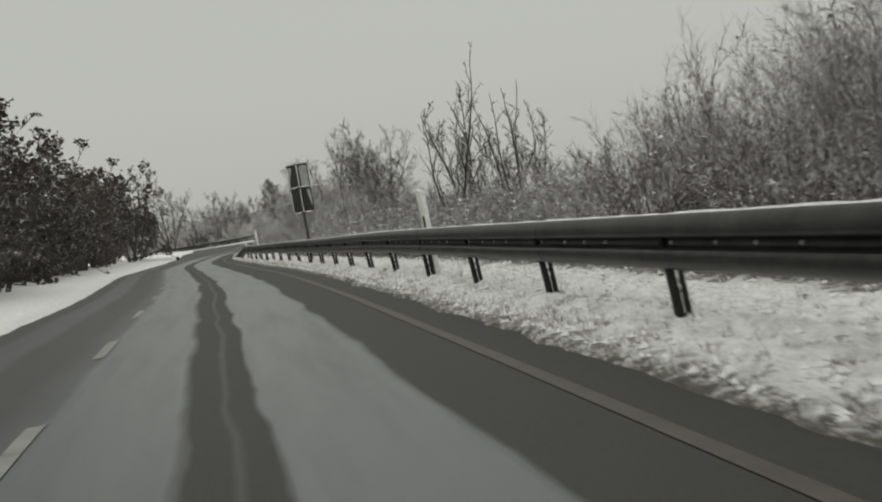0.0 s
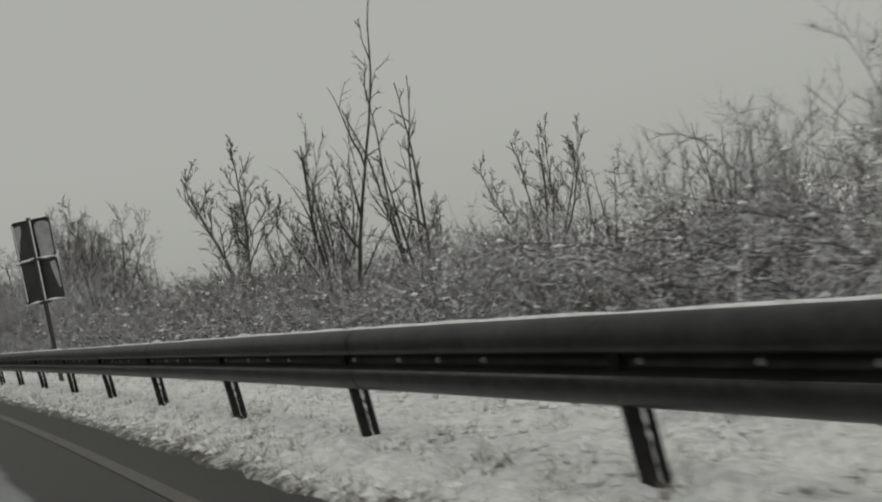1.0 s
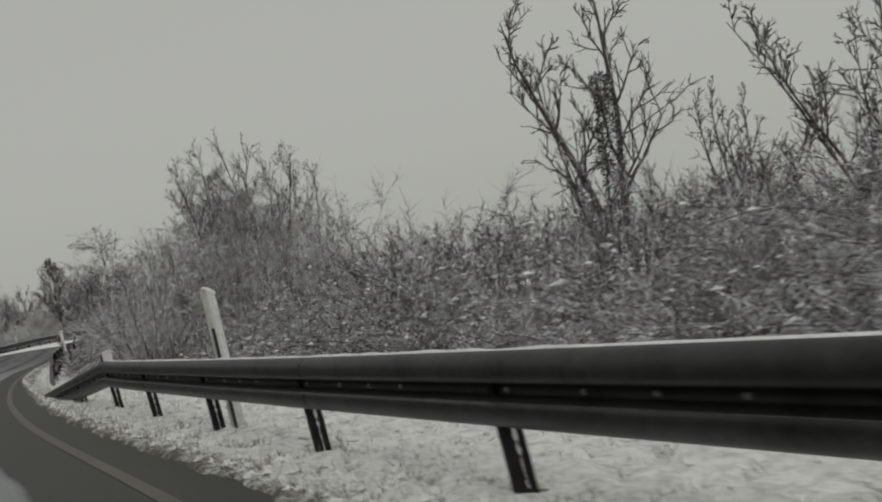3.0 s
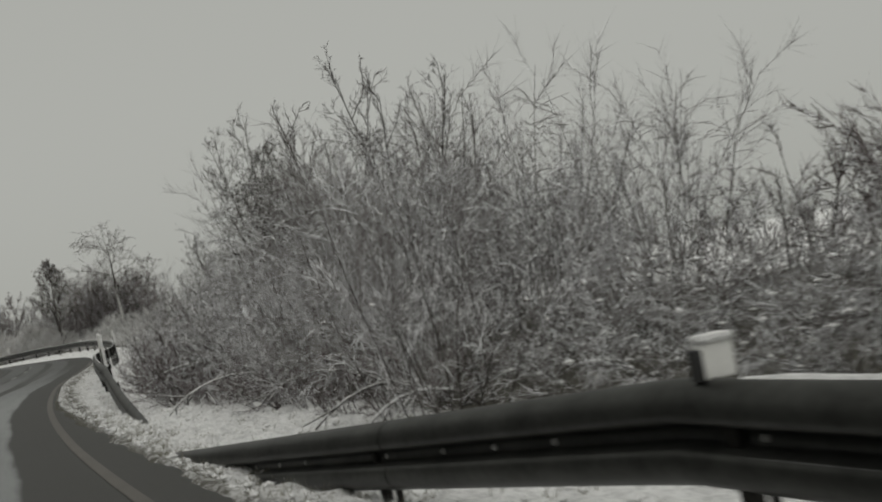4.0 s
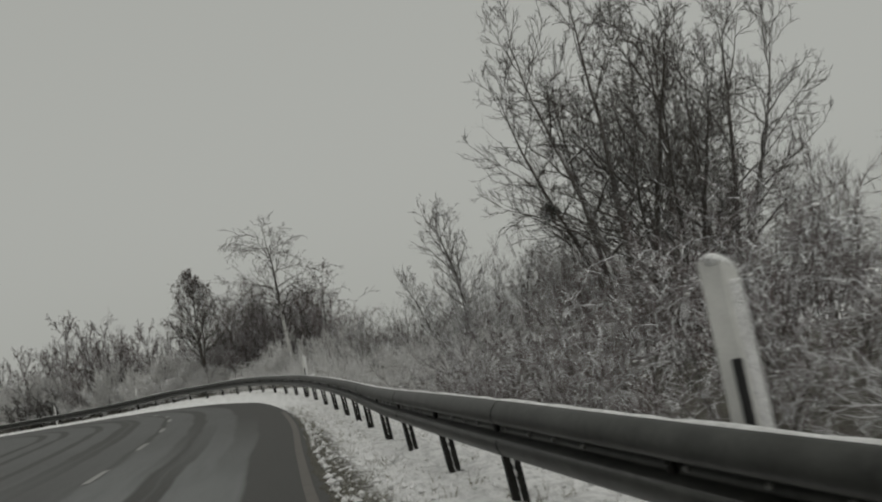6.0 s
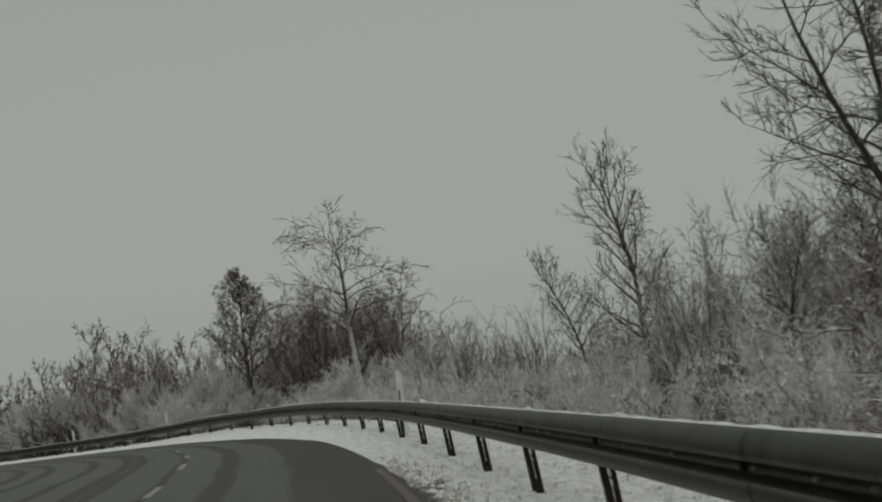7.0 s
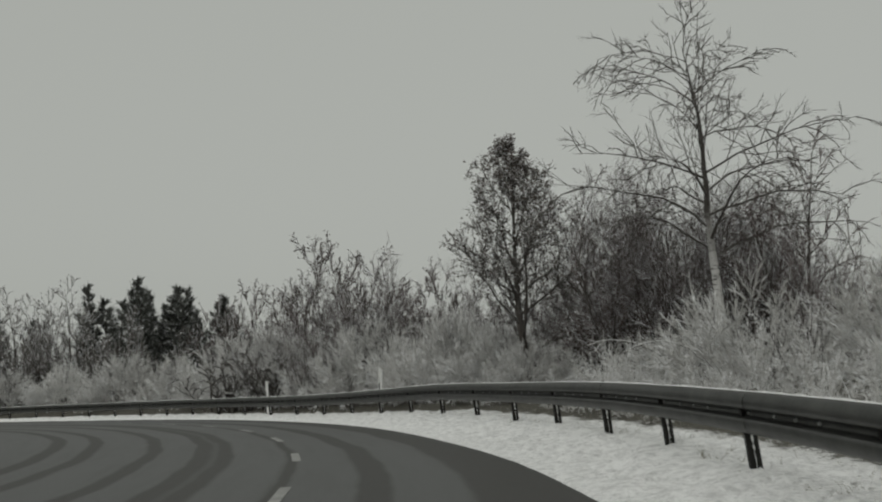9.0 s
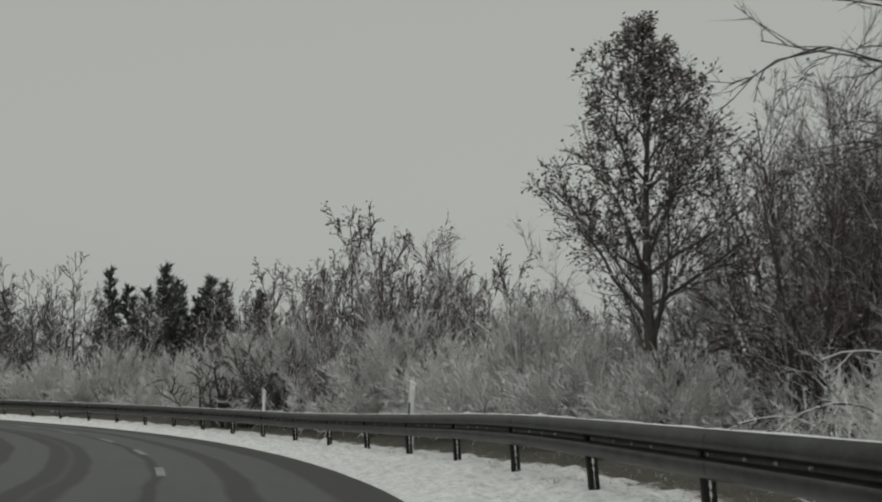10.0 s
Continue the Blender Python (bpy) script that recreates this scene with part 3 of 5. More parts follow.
# ---- delineators and sign ----
def delineator(x, y, tilt=0.0, height=1.12, turned=0.0):
    z = land_at(x, y)
    root = new("delineator_post")
    root.matrix_basis = Matrix.Translation((x, y, z)) @ Matrix.Rotation(radians(turned), 4, "Z") @ Matrix.Rotation(radians(tilt), 4, "Y")
    pts = [(-0.06, 0.045), (-0.035, -0.045), (0.035, -0.045), (0.06, 0.045)]

    def prism(z0, z1, grow=0.0, slant=0.0):
        bm = bmesh.new()
        rings = []
        for zz, sl in ((z0, slant), (z1, slant)):
            rings.append([bm.verts.new((px * (1 + grow), py * (1 + grow), zz + sl * px / 0.06)) for px, py in pts])
        for i in range(4):
            bm.faces.new((rings[0][i], rings[0][(i + 1) % 4], rings[1][(i + 1) % 4], rings[1][i]))
        bm.faces.new(rings[0][::-1])
        bm.faces.new(rings[1])
        return bm

    body = prism(-0.2, height)
    for v in body.verts:
        if v.co.z > 0.5:
            v.co.z += 0.03 * (-v.co.x / 0.06)
            v.co.x *= 0.86
    part("body", body, WHITE_PLASTIC, root)
    part("black_band", box_bm(0.022, 0.034, height - 0.30, (-0.043, -0.034, 0.5 * (height - 0.30)), 0.005), BLACK_PLASTIC, root, "black strip down one side of the post")
    part("frosted_face", box_bm(0.050, 0.012, height - 0.10, (0.010, -0.046, 0.5 * height), 0.004), SNOW, root, "snow plastered on the face")
    cap = bmesh.new()
    bmesh.ops.create_icosphere(cap, subdivisions=2, radius=0.06)
    for v in cap.verts:
        v.co = Vector((v.co.x * 0.95, v.co.y * 0.8, v.co.z * 0.55 + height + 0.005 - 0.5 * v.co.x))
    part("snow_cap", cap, SNOW, root, "small cap of snow")
    tagged(root, "white plastic roadside delineator post with black side strip, snow-capped", "road marker", "roadside delineators")
    return root


def rail_marker(s):
    root = new("rail_marker")
    o, left, ahead = rail_frame(s, 0.0, 0.61)
    root.matrix_basis = Matrix.Translation(o + left * 0.03) @ Matrix((-left, ahead, (0, 0, 1))).transposed().to_4x4()
    part("body", box_bm(0.115, 0.05, 0.105, (0, 0, 0.052), 0.008), WHITE_PLASTIC, root)
    part("side_band", box_bm(0.022, 0.054, 0.09, (-0.066, 0, 0.045), 0.004, Matrix.Shear("XZ", 4, (0.2, 0))), BLACK_PLASTIC, root)
    part("snow_cap", box_bm(0.12, 0.07, 0.026, (0, 0, 0.116), 0.012), SNOW, root)
    tagged(root, "short white marker fixed on the guard rail's top edge", "road marker")


def rounded_plate(w, h, t, r):
    bm = bmesh.new()
    ring = []
    for cx, cz, a0 in ((w / 2 - r, h / 2 - r, 0), (-w / 2 + r, h / 2 - r, 90), (-w / 2 + r, -h / 2 + r, 180), (w / 2 - r, -h / 2 + r, 270)):
        for k in range(5):
            a = radians(a0 + 22.5 * k)
            ring.append((cx + r * math.cos(a), cz + r * math.sin(a)))
    a = [bm.verts.new((x, -t / 2, z)) for x, z in ring]
    b = [bm.verts.new((x, t / 2, z)) for x, z in ring]
    n = len(ring)
    for i in range(n):
        bm.faces.new((a[i], a[(i + 1) % n], b[(i + 1) % n], b[i]))
    bm.faces.new(a[::-1])
    bm.faces.new(b)
    return bm


def rim(w, h, depth, th, r):
    """A folded edge standing out from a plate's back."""
    outer, inner = [], []
    for inset, out in ((0, outer), (th, inner)):
        for cx, cz, a0 in ((w / 2 - r, h / 2 - r, 0), (-w / 2 + r, h / 2 - r, 90), (-w / 2 + r, -h / 2 + r, 180), (w / 2 - r, -h / 2 + r, 270)):
            for k in range(5):
                a = radians(a0 + 22.5 * k)
                out.append((cx + (r - inset) * math.cos(a), cz + (r - inset) * math.sin(a)))
    bm = bmesh.new()
    n = len(outer)
    v = {(k, s): [bm.verts.new((x, yy, z)) for x, z in pts] for k, pts in (("o", outer), ("i", inner)) for s, yy in (("f", 0.0), ("b", -depth))}
    for i in range(n):
        j = (i + 1) % n
        bm.faces.new((v["o", "f"][i], v["o", "f"][j], v["o", "b"][j], v["o", "b"][i]))
        bm.faces.new((v["i", "f"][j], v["i", "f"][i], v["i", "b"][i], v["i", "b"][j]))
        bm.faces.new((v["o", "b"][i], v["o", "b"][j], v["i", "b"][j], v["i", "b"][i]))
    return bm


def sheen_sheet(outline):
    """A thin pale sheet on a panel's back, painted as sheen, with an uneven outline."""
    bm = bmesh.new()
    back = [bm.verts.new((x, -0.003, z)) for x, z in outline]
    front = [bm.verts.new((x * 0.985, -0.006, z * 0.985)) for x, z in outline]
    n = len(outline)
    for i in range(n):
        bm.faces.new((back[i], back[(i + 1) % n], front[(i + 1) % n], front[i]))
    bm.faces.new(front)
    bmesh.ops.recalc_face_normals(bm, faces=bm.faces)
    return bm


def snow_heap(w, d, h, seed, at):
    """A narrow uneven ridge of snow."""
    rng = random.Random(seed)
    bm = bmesh.new()
    rows = []
    for k in range(17):
        x = -w / 2 + w * k / 16
        t = h * (0.45 + 0.55 * rng.random()) * min(1, 3.5 * min(k, 16 - k) / 16 + 0.15)
        rows.append([bm.verts.new((at[0] + x, at[1] + y, at[2] + z)) for y, z in ((-d / 2, -0.01), (-d * 0.45, t * 0.6), (0, t), (d * 0.5, t * 0.7))])
    for a, b2 in zip(rows, rows[1:]):
        for i in range(3):
            bm.faces.new((a[i], b2[i], b2[i + 1], a[i + 1]))
    return bm


def build_sign():
    x, y = 1.52, 33.78
    z = land_at(x, y) + 0.10
    root = new("road_sign")
    root.matrix_basis = Matrix.Translation((x, y, z)) @ Matrix.Rotation(radians(-27), 4, "Z") @ Matrix.Rotation(radians(-1.5), 4, "Y")
    bm = bmesh.new()
    bmesh.ops.create_cone(bm, cap_ends=True, segments=16, radius1=0.038, radius2=0.038, depth=3.55, matrix=Matrix.Translation((0, 0, 1.145)))
    part("pole", bm, POLE, root, "grey steel tube pole")
    for upper, zc, h in ((True, 2.53, 0.72), (False, 1.78, 0.76)):
        panel = part("panel", rounded_plate(0.70, h, 0.004, 0.06), SIGN_BACK, root, "bare grey back of a square sign panel")
        panel.matrix_basis = Matrix.Translation((0, 0.075, zc))
        part("folded_rim", rim(0.70, h, 0.032, 0.012, 0.06), SIGN_BACK, panel)
        part("snow_ledge", snow_heap(0.64, 0.034, 0.035, 3 + upper, (0, -0.018, -h / 2 + 0.014)), SNOW, panel, "snow lying in the lower rim")
        part("side_frost", box_bm(0.016, 0.03, h * 0.86, (-0.332, -0.02, 0), 0.004), SNOW, panel, "snow stuck in the side rim")
        part("side_frost", box_bm(0.008, 0.024, h * 0.8, (0.335, -0.02, -0.03), 0.003), GREY_SNOW, panel, "snow stuck in the side rim")
        if upper:
            # the right half's bright reflection is painted as a pale sheet
            part("pale_patch", sheen_sheet([(0.05, 0.26), (0.13, 0.31), (0.24, 0.30), (0.325, 0.25), (0.325, -0.28), (0.28, -0.33), (0.06, -0.33)]), PANEL_SHEEN, panel, "painted sheen over half of the panel")
            part("pale_patch", sheen_sheet([(-0.325, 0.27), (-0.20, 0.29), (-0.21, 0.14), (-0.26, 0.02), (-0.29, -0.14), (-0.325, -0.24)]), PANEL_SHEEN, panel, "pale patch in the panel's corner")
        else:
            part("pale_patch", sheen_sheet([(0.20, 0.30), (0.30, 0.32), (0.325, 0.05), (0.325, -0.16), (0.29, -0.18), (0.25, 0.0)]), PANEL_SHEEN, panel, "pale patch by the panel's edge")
        part("bracket", box_bm(0.22, 0.035, 0.04, (0, -0.045, -h / 2 - 0.01), 0.004), POLE, panel)
        part("clamp", box_bm(0.10, 0.10, 0.05, (0, -0.075, -h / 2 - 0.01), 0.012), POLE, panel)
    part("snow_strip", box_bm(0.022, 0.014, 1.5, (0.03, -0.028, 2.12), 0.005), SNOW, root, "snow stuck along the pole")
    tagged(root, "grey back of a two-panel road sign behind the rail", "road sign")


# ---- plants ----
class Growth:
    """Collects tapered three- or four-sided twigs as one mesh."""

    def __init__(self, seed):
        self.rng = random.Random(seed)
        self.v, self.f = [], []

    def tube(self, pts, r0, r1, sides=3):
        n = len(pts)
        base = len(self.v)
        for i, p in enumerate(pts):
            d = (pts[min(i + 1, n - 1)] - pts[max(i - 1, 0)])
            if d.length < 1e-6:
                d = Vector((0, 0, 1))
            d.normalize()
            a = d.cross(Vector((0.31, 0.87, 0.38)))
            if a.length < 0.05:
                a = d.cross(Vector((1, 0, 0)))
            a.normalize()
            b = d.cross(a)
            r = r0 + (r1 - r0) * i / (n - 1)
            for k in range(sides):
                t = 2 * math.pi * k / sides + 0.5
                q = p + (a * math.cos(t) + b * math.sin(t)) * r
                self.v.append((q.x, q.y, q.z))
        for i in range(n - 1):
            for k in range(sides):
                k2 = (k + 1) % sides
                self.f.append((base + i * sides + k, base + i * sides + k2, base + (i + 1) * sides + k2, base + (i + 1) * sides + k))

    def spike(self, p, d, length, r):
        a = d.cross(Vector((0.2, 0.9, 0.35)))
        if a.length < 0.05:
            a = Vector((1, 0, 0))
        a.normalize()
        b = d.cross(a).normalized()
        base = len(self.v)
        t0 = self.rng.random() * 2
        for k in range(3):
            t = t0 + 2.094 * k
            q = p + (a * math.cos(t) + b * math.sin(t)) * r
            self.v.append((q.x, q.y, q.z))
        e = p + d * length
        self.v.append((e.x, e.y, e.z))
        self.f += [(base, base + 1, base + 3), (base + 1, base + 2, base + 3)]

    def flake(self, p, size, flat=0.45):
        """A small uneven clump: six points, eight faces."""
        g = self.rng
        base = len(self.v)
        ax = g.random() * 6.28
        c, s = math.cos(ax), math.sin(ax)
        for x, y, z in ((1, 0, 0), (-1, 0, 0), (0, 0.6, 0), (0, -0.6, 0), (0, 0, flat), (0, 0, -flat)):
            k = size * g.uniform(0.6, 1.2)
            self.v.append((p.x + (x * c - y * s) * k, p.y + (x * s + y * c) * k, p.z + z * k))
        for a, b in ((0, 2), (2, 1), (1, 3), (3, 0)):
            self.f += [(base + a, base + b, base + 4), (base + b, base + a, base + 5)]

    def leaf(self, p, size):
        g = self.rng
        d = Vector((g.uniform(-1, 1), g.uniform(-1, 1), g.uniform(-0.8, 0.5))).normalized()
        w = d.cross(Vector((g.uniform(-1, 1), g.uniform(-1, 1), g.uniform(-1, 1)))).normalized()
        up = d.cross(w) * size * 0.18
        base = len(self.v)
        for q in (p, p + d * size * 0.5 + w * size * 0.36 + up, p + d * size, p + d * size * 0.5 - w * size * 0.36 + up):
            self.v.append((q.x, q.y, q.z))
        self.f += [(base, base + 1, base + 2), (base, base + 2, base + 3)]

    def path(self, p, d, length, segs, bend, up=0.0):
        pts = [p.copy()]
        d = d.normalized()
        g = self.rng
        for _ in range(segs):
            d = (d + Vector((g.gauss(0, bend), g.gauss(0, bend), g.gauss(0, bend) + up))).normalized()
            p = p + d * (length / segs)
            pts.append(p.copy())
        return pts

    def along(self, pts, u):
        x = u * (len(pts) - 1)
        i = min(int(x), len(pts) - 2)
        return pts[i].lerp(pts[i + 1], x - i), (pts[i + 1] - pts[i]).normalized()

    def side(self, d, angle):
        g = self.rng
        a = d.cross(Vector((g.gauss(0, 1), g.gauss(0, 1), g.gauss(0, 1))))
        if a.length < 0.01:
            a = Vector((1, 0, 0))
        a.normalize()
        return (d * math.cos(angle) + a * math.sin(angle)).normalized()

    def mesh(self, name, material, parent, label=""):
        return mesh_object(name, self.v, self.f, material, parent, label)


def shrub(seed, height, spread, stems, twig, bark, label, fine=9, up=0.05, arch=0.0, clumps=0, thin=1.0, leaves=0, laden=0, name="bush"):
    """A many-stemmed bare bush: fanning stems, rising shoots, fine twigs; laden: shoots bowed under lines of snow."""
    w, t, c, n = Growth(seed), Growth(seed + 1), Growth(seed + 2), Growth(seed + 3)
    g = w.rng
    for _ in range(stems):
        a = g.random() * 6.283
        r = spread * 0.30 * math.sqrt(g.random())
        foot = Vector((r * math.cos(a), r * math.sin(a), -0.15))
        out = g.uniform(0.05, 0.70) * spread / height
        d = Vector((math.cos(a) * out, math.sin(a) * out, 1))
        length = height * g.uniform(0.5, 1.02)
        pts = w.path(foot, d, length, 6, 0.10, -arch)
        w.tube(pts, g.uniform(0.009, 0.017) * thin * (height / 2.5) ** 0.5, 0.003, 3)
        for _ in range(int(4 + length * 2.0)):
            u = g.uniform(0.12, 1.0)
            p, dd = w.along(pts, u)
            sd = w.side(dd, g.uniform(0.35, 1.0))
            sd.z += 0.04 + up
            ln = min(1.2, length * g.uniform(0.18, 0.38)) * (1.15 - 0.5 * u)
            sp = t.path(p, sd, ln, 2, 0.18, up * 0.6 - arch * 1.2)
            t.tube(sp, 0.0058 * thin, 0.0030 * thin, 3)
            for _ in range(int(fine * 1.35)):
                q, d2 = t.along(sp, g.uniform(0.05, 1))
                sd2 = t.side(d2, g.uniform(0.3, 1.0))
                sd2.z += 0.03
                t.spike(q, sd2.normalized(), ln * g.uniform(0.25, 0.7), 0.0043 * thin)
                if leaves and g.random() < leaves:
                    c.leaf(q + sd2 * 0.08, g.uniform(0.04, 0.08))
            if g.random() < clumps * 0.6:
                q, _d = t.along(sp, g.uniform(0.2, 0.9))
                c.flake(q + Vector((0, 0, 0.012)), g.uniform(0.015, 0.045))
    for _ in range(laden):
        a, e = g.random() * 6.283, g.uniform(0.1, 0.8)
        p = Vector((math.cos(a), math.sin(a), 0)) * spread * g.uniform(0.25, 0.75) + Vector((0, 0, height * e))
        d = Vector((math.cos(a + g.gauss(0, 0.7)), math.sin(a + g.gauss(0, 0.7)), g.uniform(0.1, 0.8)))
        pts = n.path(p, d, g.uniform(0.2, 0.6), 4, 0.14, -0.16)
        n.tube(pts, 0.0058, 0.0024, 3)
        for _ in range(3):
            q, d2 = n.along(pts, g.uniform(0.1, 0.9))
            n.tube(n.path(q, n.side(d2, 0.7), g.uniform(0.08, 0.25), 2, 0.15, -0.1), 0.0040, 0.0018, 3)
    root = new(name)
    tagged(w.mesh("woody_base", bark, root), kind="stuff")
    t.mesh("crown", twig, root)
    if c.f:
        tagged(c.mesh("foliage" if leaves else "clinging_snow", LEAF if leaves else SNOW, root), kind="stuff")
    if n.f:
        tagged(n.mesh("snow_load", SNOW_TWIG, root, "thin lines of snow along bowed shoots"), kind="stuff")
    return tagged(root, label, name.replace("_", " "))


def bramble(seed, height, spread, label):
    """A low mound of arching canes, loaded with snow."""
    w, t, c = Growth(seed), Growth(seed + 1), Growth(seed + 2)
    g = w.rng
    for _ in range(30):
        a, r = g.random() * 6.283, spread * math.sqrt(g.random()) * 0.8
        foot = Vector((r * math.cos(a), r * math.sin(a), -0.1))
        b = g.random() * 6.283
        d = Vector((math.cos(b) * 0.6, math.sin(b) * 0.6, 1))
        h = height * (1 - 0.55 * (r / spread) ** 2)
        pts = w.path(foot, d, h * g.uniform(1.1, 1.9), 8, 0.10, -0.13)
        w.tube(pts, 0.0056, 0.0026, 3)
        for _ in range(11):
            u = g.uniform(0.1, 1)
            p, dd = w.along(pts, u)
            sd = w.side(dd, g.uniform(0.4, 1.2))
            sp = t.path(p, sd, g.uniform(0.15, 0.45), 2, 0.2, -0.08)
            t.tube(sp, 0.0032, 0.0018, 3)
            for _ in range(9):
                q, d2 = t.along(sp, g.random())
                t.spike(q, t.side(d2, g.uniform(0.4, 1.2)), g.uniform(0.08, 0.24), 0.0027)
            if g.random() < 0.25:
                c.flake(p + Vector((0, 0, 0.01)), g.uniform(0.018, 0.06))
    root = new("bramble_bush")
    w.mesh("cane_tangle", BARK, root)
    t.mesh("crown", TWIG, root)
    tagged(c.mesh("clinging_snow", SNOW, root), kind="stuff")
    return tagged(root, label, "bush")


def tree(seed, height, spread, label, bark=BARK, twig=TWIG_DARK, trunks=1, trunk_r=0.08, clear=0.2, limbs=16, droop=0.0, rise=0.25, fine=8, lean=(0, 0), sub=7, name="tree", full=False, thick=1.0, bend=0.13):
    """A tree: tapered trunk or trunks, limbs of two orders, and a crown of fine twigs."""
    w, t = Growth(seed), Growth(seed + 1)
    g = w.rng
    for k in range(trunks):
        a = 6.283 * k / trunks + g.random()
        d = Vector((math.cos(a) * 0.22 * (trunks > 1) + lean[0], math.sin(a) * 0.22 * (trunks > 1) + lean[1], 1))
        h = height * (1 if k == 0 else g.uniform(0.6, 0.95))
        pts = w.path(Vector((0.12 * math.cos(a) * (trunks > 1), 0.12 * math.sin(a) * (trunks > 1), -0.2)), d, h, 14, 0.045, 0.03)
        w.tube(pts, trunk_r * (1 if trunks == 1 else 0.75), 0.008, 7)
        for i in range(limbs):
            u = clear + (0.97 - clear) * (i + g.random()) / limbs
            p, dd = w.along(pts, u)
            az = i * 2.4 + g.uniform(-0.5, 0.5)
            wide = spread * (min(1.0, (1 - u) * 1.75 + 0.22) if full else (1 - u) ** 0.75 * 1.25)
            ln = max(0.25, wide * g.uniform(0.7, 1.1))
            d1 = Vector((math.cos(az), math.sin(az), rise * g.uniform(0.7, 1.25)))
            lp = w.path(p, d1, ln, 6, bend, -droop)
            w.tube(lp, trunk_r * 0.42 * (1 - u) + 0.010, 0.004, 4)
            for _ in range(sub):
                v = g.uniform(0.15, 1)
                q, d2 = w.along(lp, v)
                s2 = w.side(d2, g.uniform(0.35, 0.95))
                s2.z += 0.18 - droop * 1.5
                l2 = ln * g.uniform(0.18, 0.42)
                sp = t.path(q, s2, l2, 2, bend + 0.03, 0.04 - droop * 0.8)
                t.tube(sp, 0.0085 * thick, 0.004 * thick, 3)
                for _ in range(fine):
                    q2, d3 = t.along(sp, g.uniform(0.1, 1))
                    s3 = t.side(d3, g.uniform(0.3, 0.9))
                    t.spike(q2, s3, l2 * g.uniform(0.3, 0.7), 0.0062 * thick)
    root = new(name)
    w.mesh("trunk", bark, root)
    t.mesh("crown", twig, root)
    return tagged(root, label, "tree")


def grown_tree(seed, height, label, spread, elev, curl, bark=BARK, twig=TWIG_DARK, trunks=1, trunk_r=0.09, clear=0.25, limbs=18, kids=7, third=5, fine=5, lean=(0, 0), splay=0.22,
               leaves=0, leaf=0.1, name="bare_tree", wander=0.05, limb_bark=None, fine_r=0.005, droop=0.0, leaf_skin=None):
    """A tree grown in four orders. spread(u): limb length over the crown's height; elev and curl: a limb's rise at its root
    and its bend to the tip in degrees, each at the crown's foot and top."""
    w, t, lf = Growth(seed), Growth(seed + 1), Growth(seed + 2)
    arms = Growth(seed + 3) if limb_bark else w
    g = w.rng

    def arc(p, az, e0, bow, ln, segs, jitter):
        pts = [p.copy()]
        for i in range(segs):
            e = radians(e0 + bow * (i + 0.5) / segs) + g.gauss(0, jitter)
            az += g.gauss(0, jitter)
            p = p + Vector((math.cos(az) * math.cos(e), math.sin(az) * math.cos(e), math.sin(e))) * (ln / segs)
            pts.append(p.copy())
        return pts

    def heading(d):
        return math.atan2(d.y, d.x), math.degrees(math.asin(max(-1, min(1, d.z))))

    for k in range(trunks):
        a = 6.283 * k / trunks + g.random()
        many = trunks > 1
        d = Vector((math.cos(a) * splay * many + lean[0], math.sin(a) * splay * many + lean[1], 1))
        h = height * (1 if k == 0 and splay < 0.28 else g.uniform(0.80, 1.0) if splay >= 0.28 else g.uniform(0.65, 0.95))
        tr = trunk_r * (0.75 if many else 1)
        pts = w.path(Vector((0.1 * math.cos(a) * many, 0.1 * math.sin(a) * many, -0.2)), d, h, 14, wander, 0.02)
        w.tube(pts, tr, 0.008, 7)
        for i in range(limbs):
            x = (i + g.random()) / limbs
            u = clear + (0.985 - clear) * x
            p, _d = w.along(pts, u)
            ln = max(0.2, spread(x) * g.uniform(0.7, 1.1))
            e0 = elev[0] + (elev[1] - elev[0]) * x + g.gauss(0, 7)
            bow = (curl[0] + (curl[1] - curl[0]) * x) * g.uniform(0.6, 1.3)
            lp = arc(p, i * 2.4 + g.uniform(-0.5, 0.5), e0, bow, ln, 8, 0.10)
            arms.tube(lp, tr * 0.40 * (1 - u) + 0.010, 0.004, 4)
            for j in range(kids):
                v = 0.12 + 0.88 * (j + g.random()) / kids
                q, d2 = w.along(lp, v)
                az, e = heading(w.side(d2, g.uniform(0.45, 1.05)))
                l2 = ln * g.uniform(0.28, 0.55) * (1.15 - 0.55 * v)
                sp = arc(q, az, e + 8, bow * 0.5 - droop, l2, 4, 0.14)
                t.tube(sp, fine_r * 1.8, fine_r * 0.8, 3)
                for _ in range(third):
                    q2, d3 = t.along(sp, g.uniform(0.15, 1))
                    az3, e3 = heading(t.side(d3, g.uniform(0.4, 0.95)))
                    l3 = l2 * g.uniform(0.3, 0.6)
                    tp = arc(q2, az3, e3 + 8, -droop, l3, 2, 0.16)
                    t.tube(tp, fine_r, fine_r * 0.6, 3)
                    for _ in range(fine):
                        q3, d4 = t.along(tp, g.uniform(0.1, 1))
                        t.spike(q3, t.side(d4, g.uniform(0.3, 0.8)), l3 * g.uniform(0.3, 0.7), fine_r * 0.75)
                    for _ in range(int(leaves) + (g.random() < leaves % 1)):
                        q3, d4 = t.along(tp, g.uniform(0.4, 1))
                        lf.leaf(q3 + Vector((g.gauss(0, 0.05), g.gauss(0, 0.05), g.gauss(0, 0.05))), leaf * g.uniform(0.7, 1.3))
    root = new(name)
    w.mesh("trunk", bark, root)
    if limb_bark:
        arms.mesh("branchwork", limb_bark, root, "dark arching limbs")
    t.mesh("crown", twig, root)
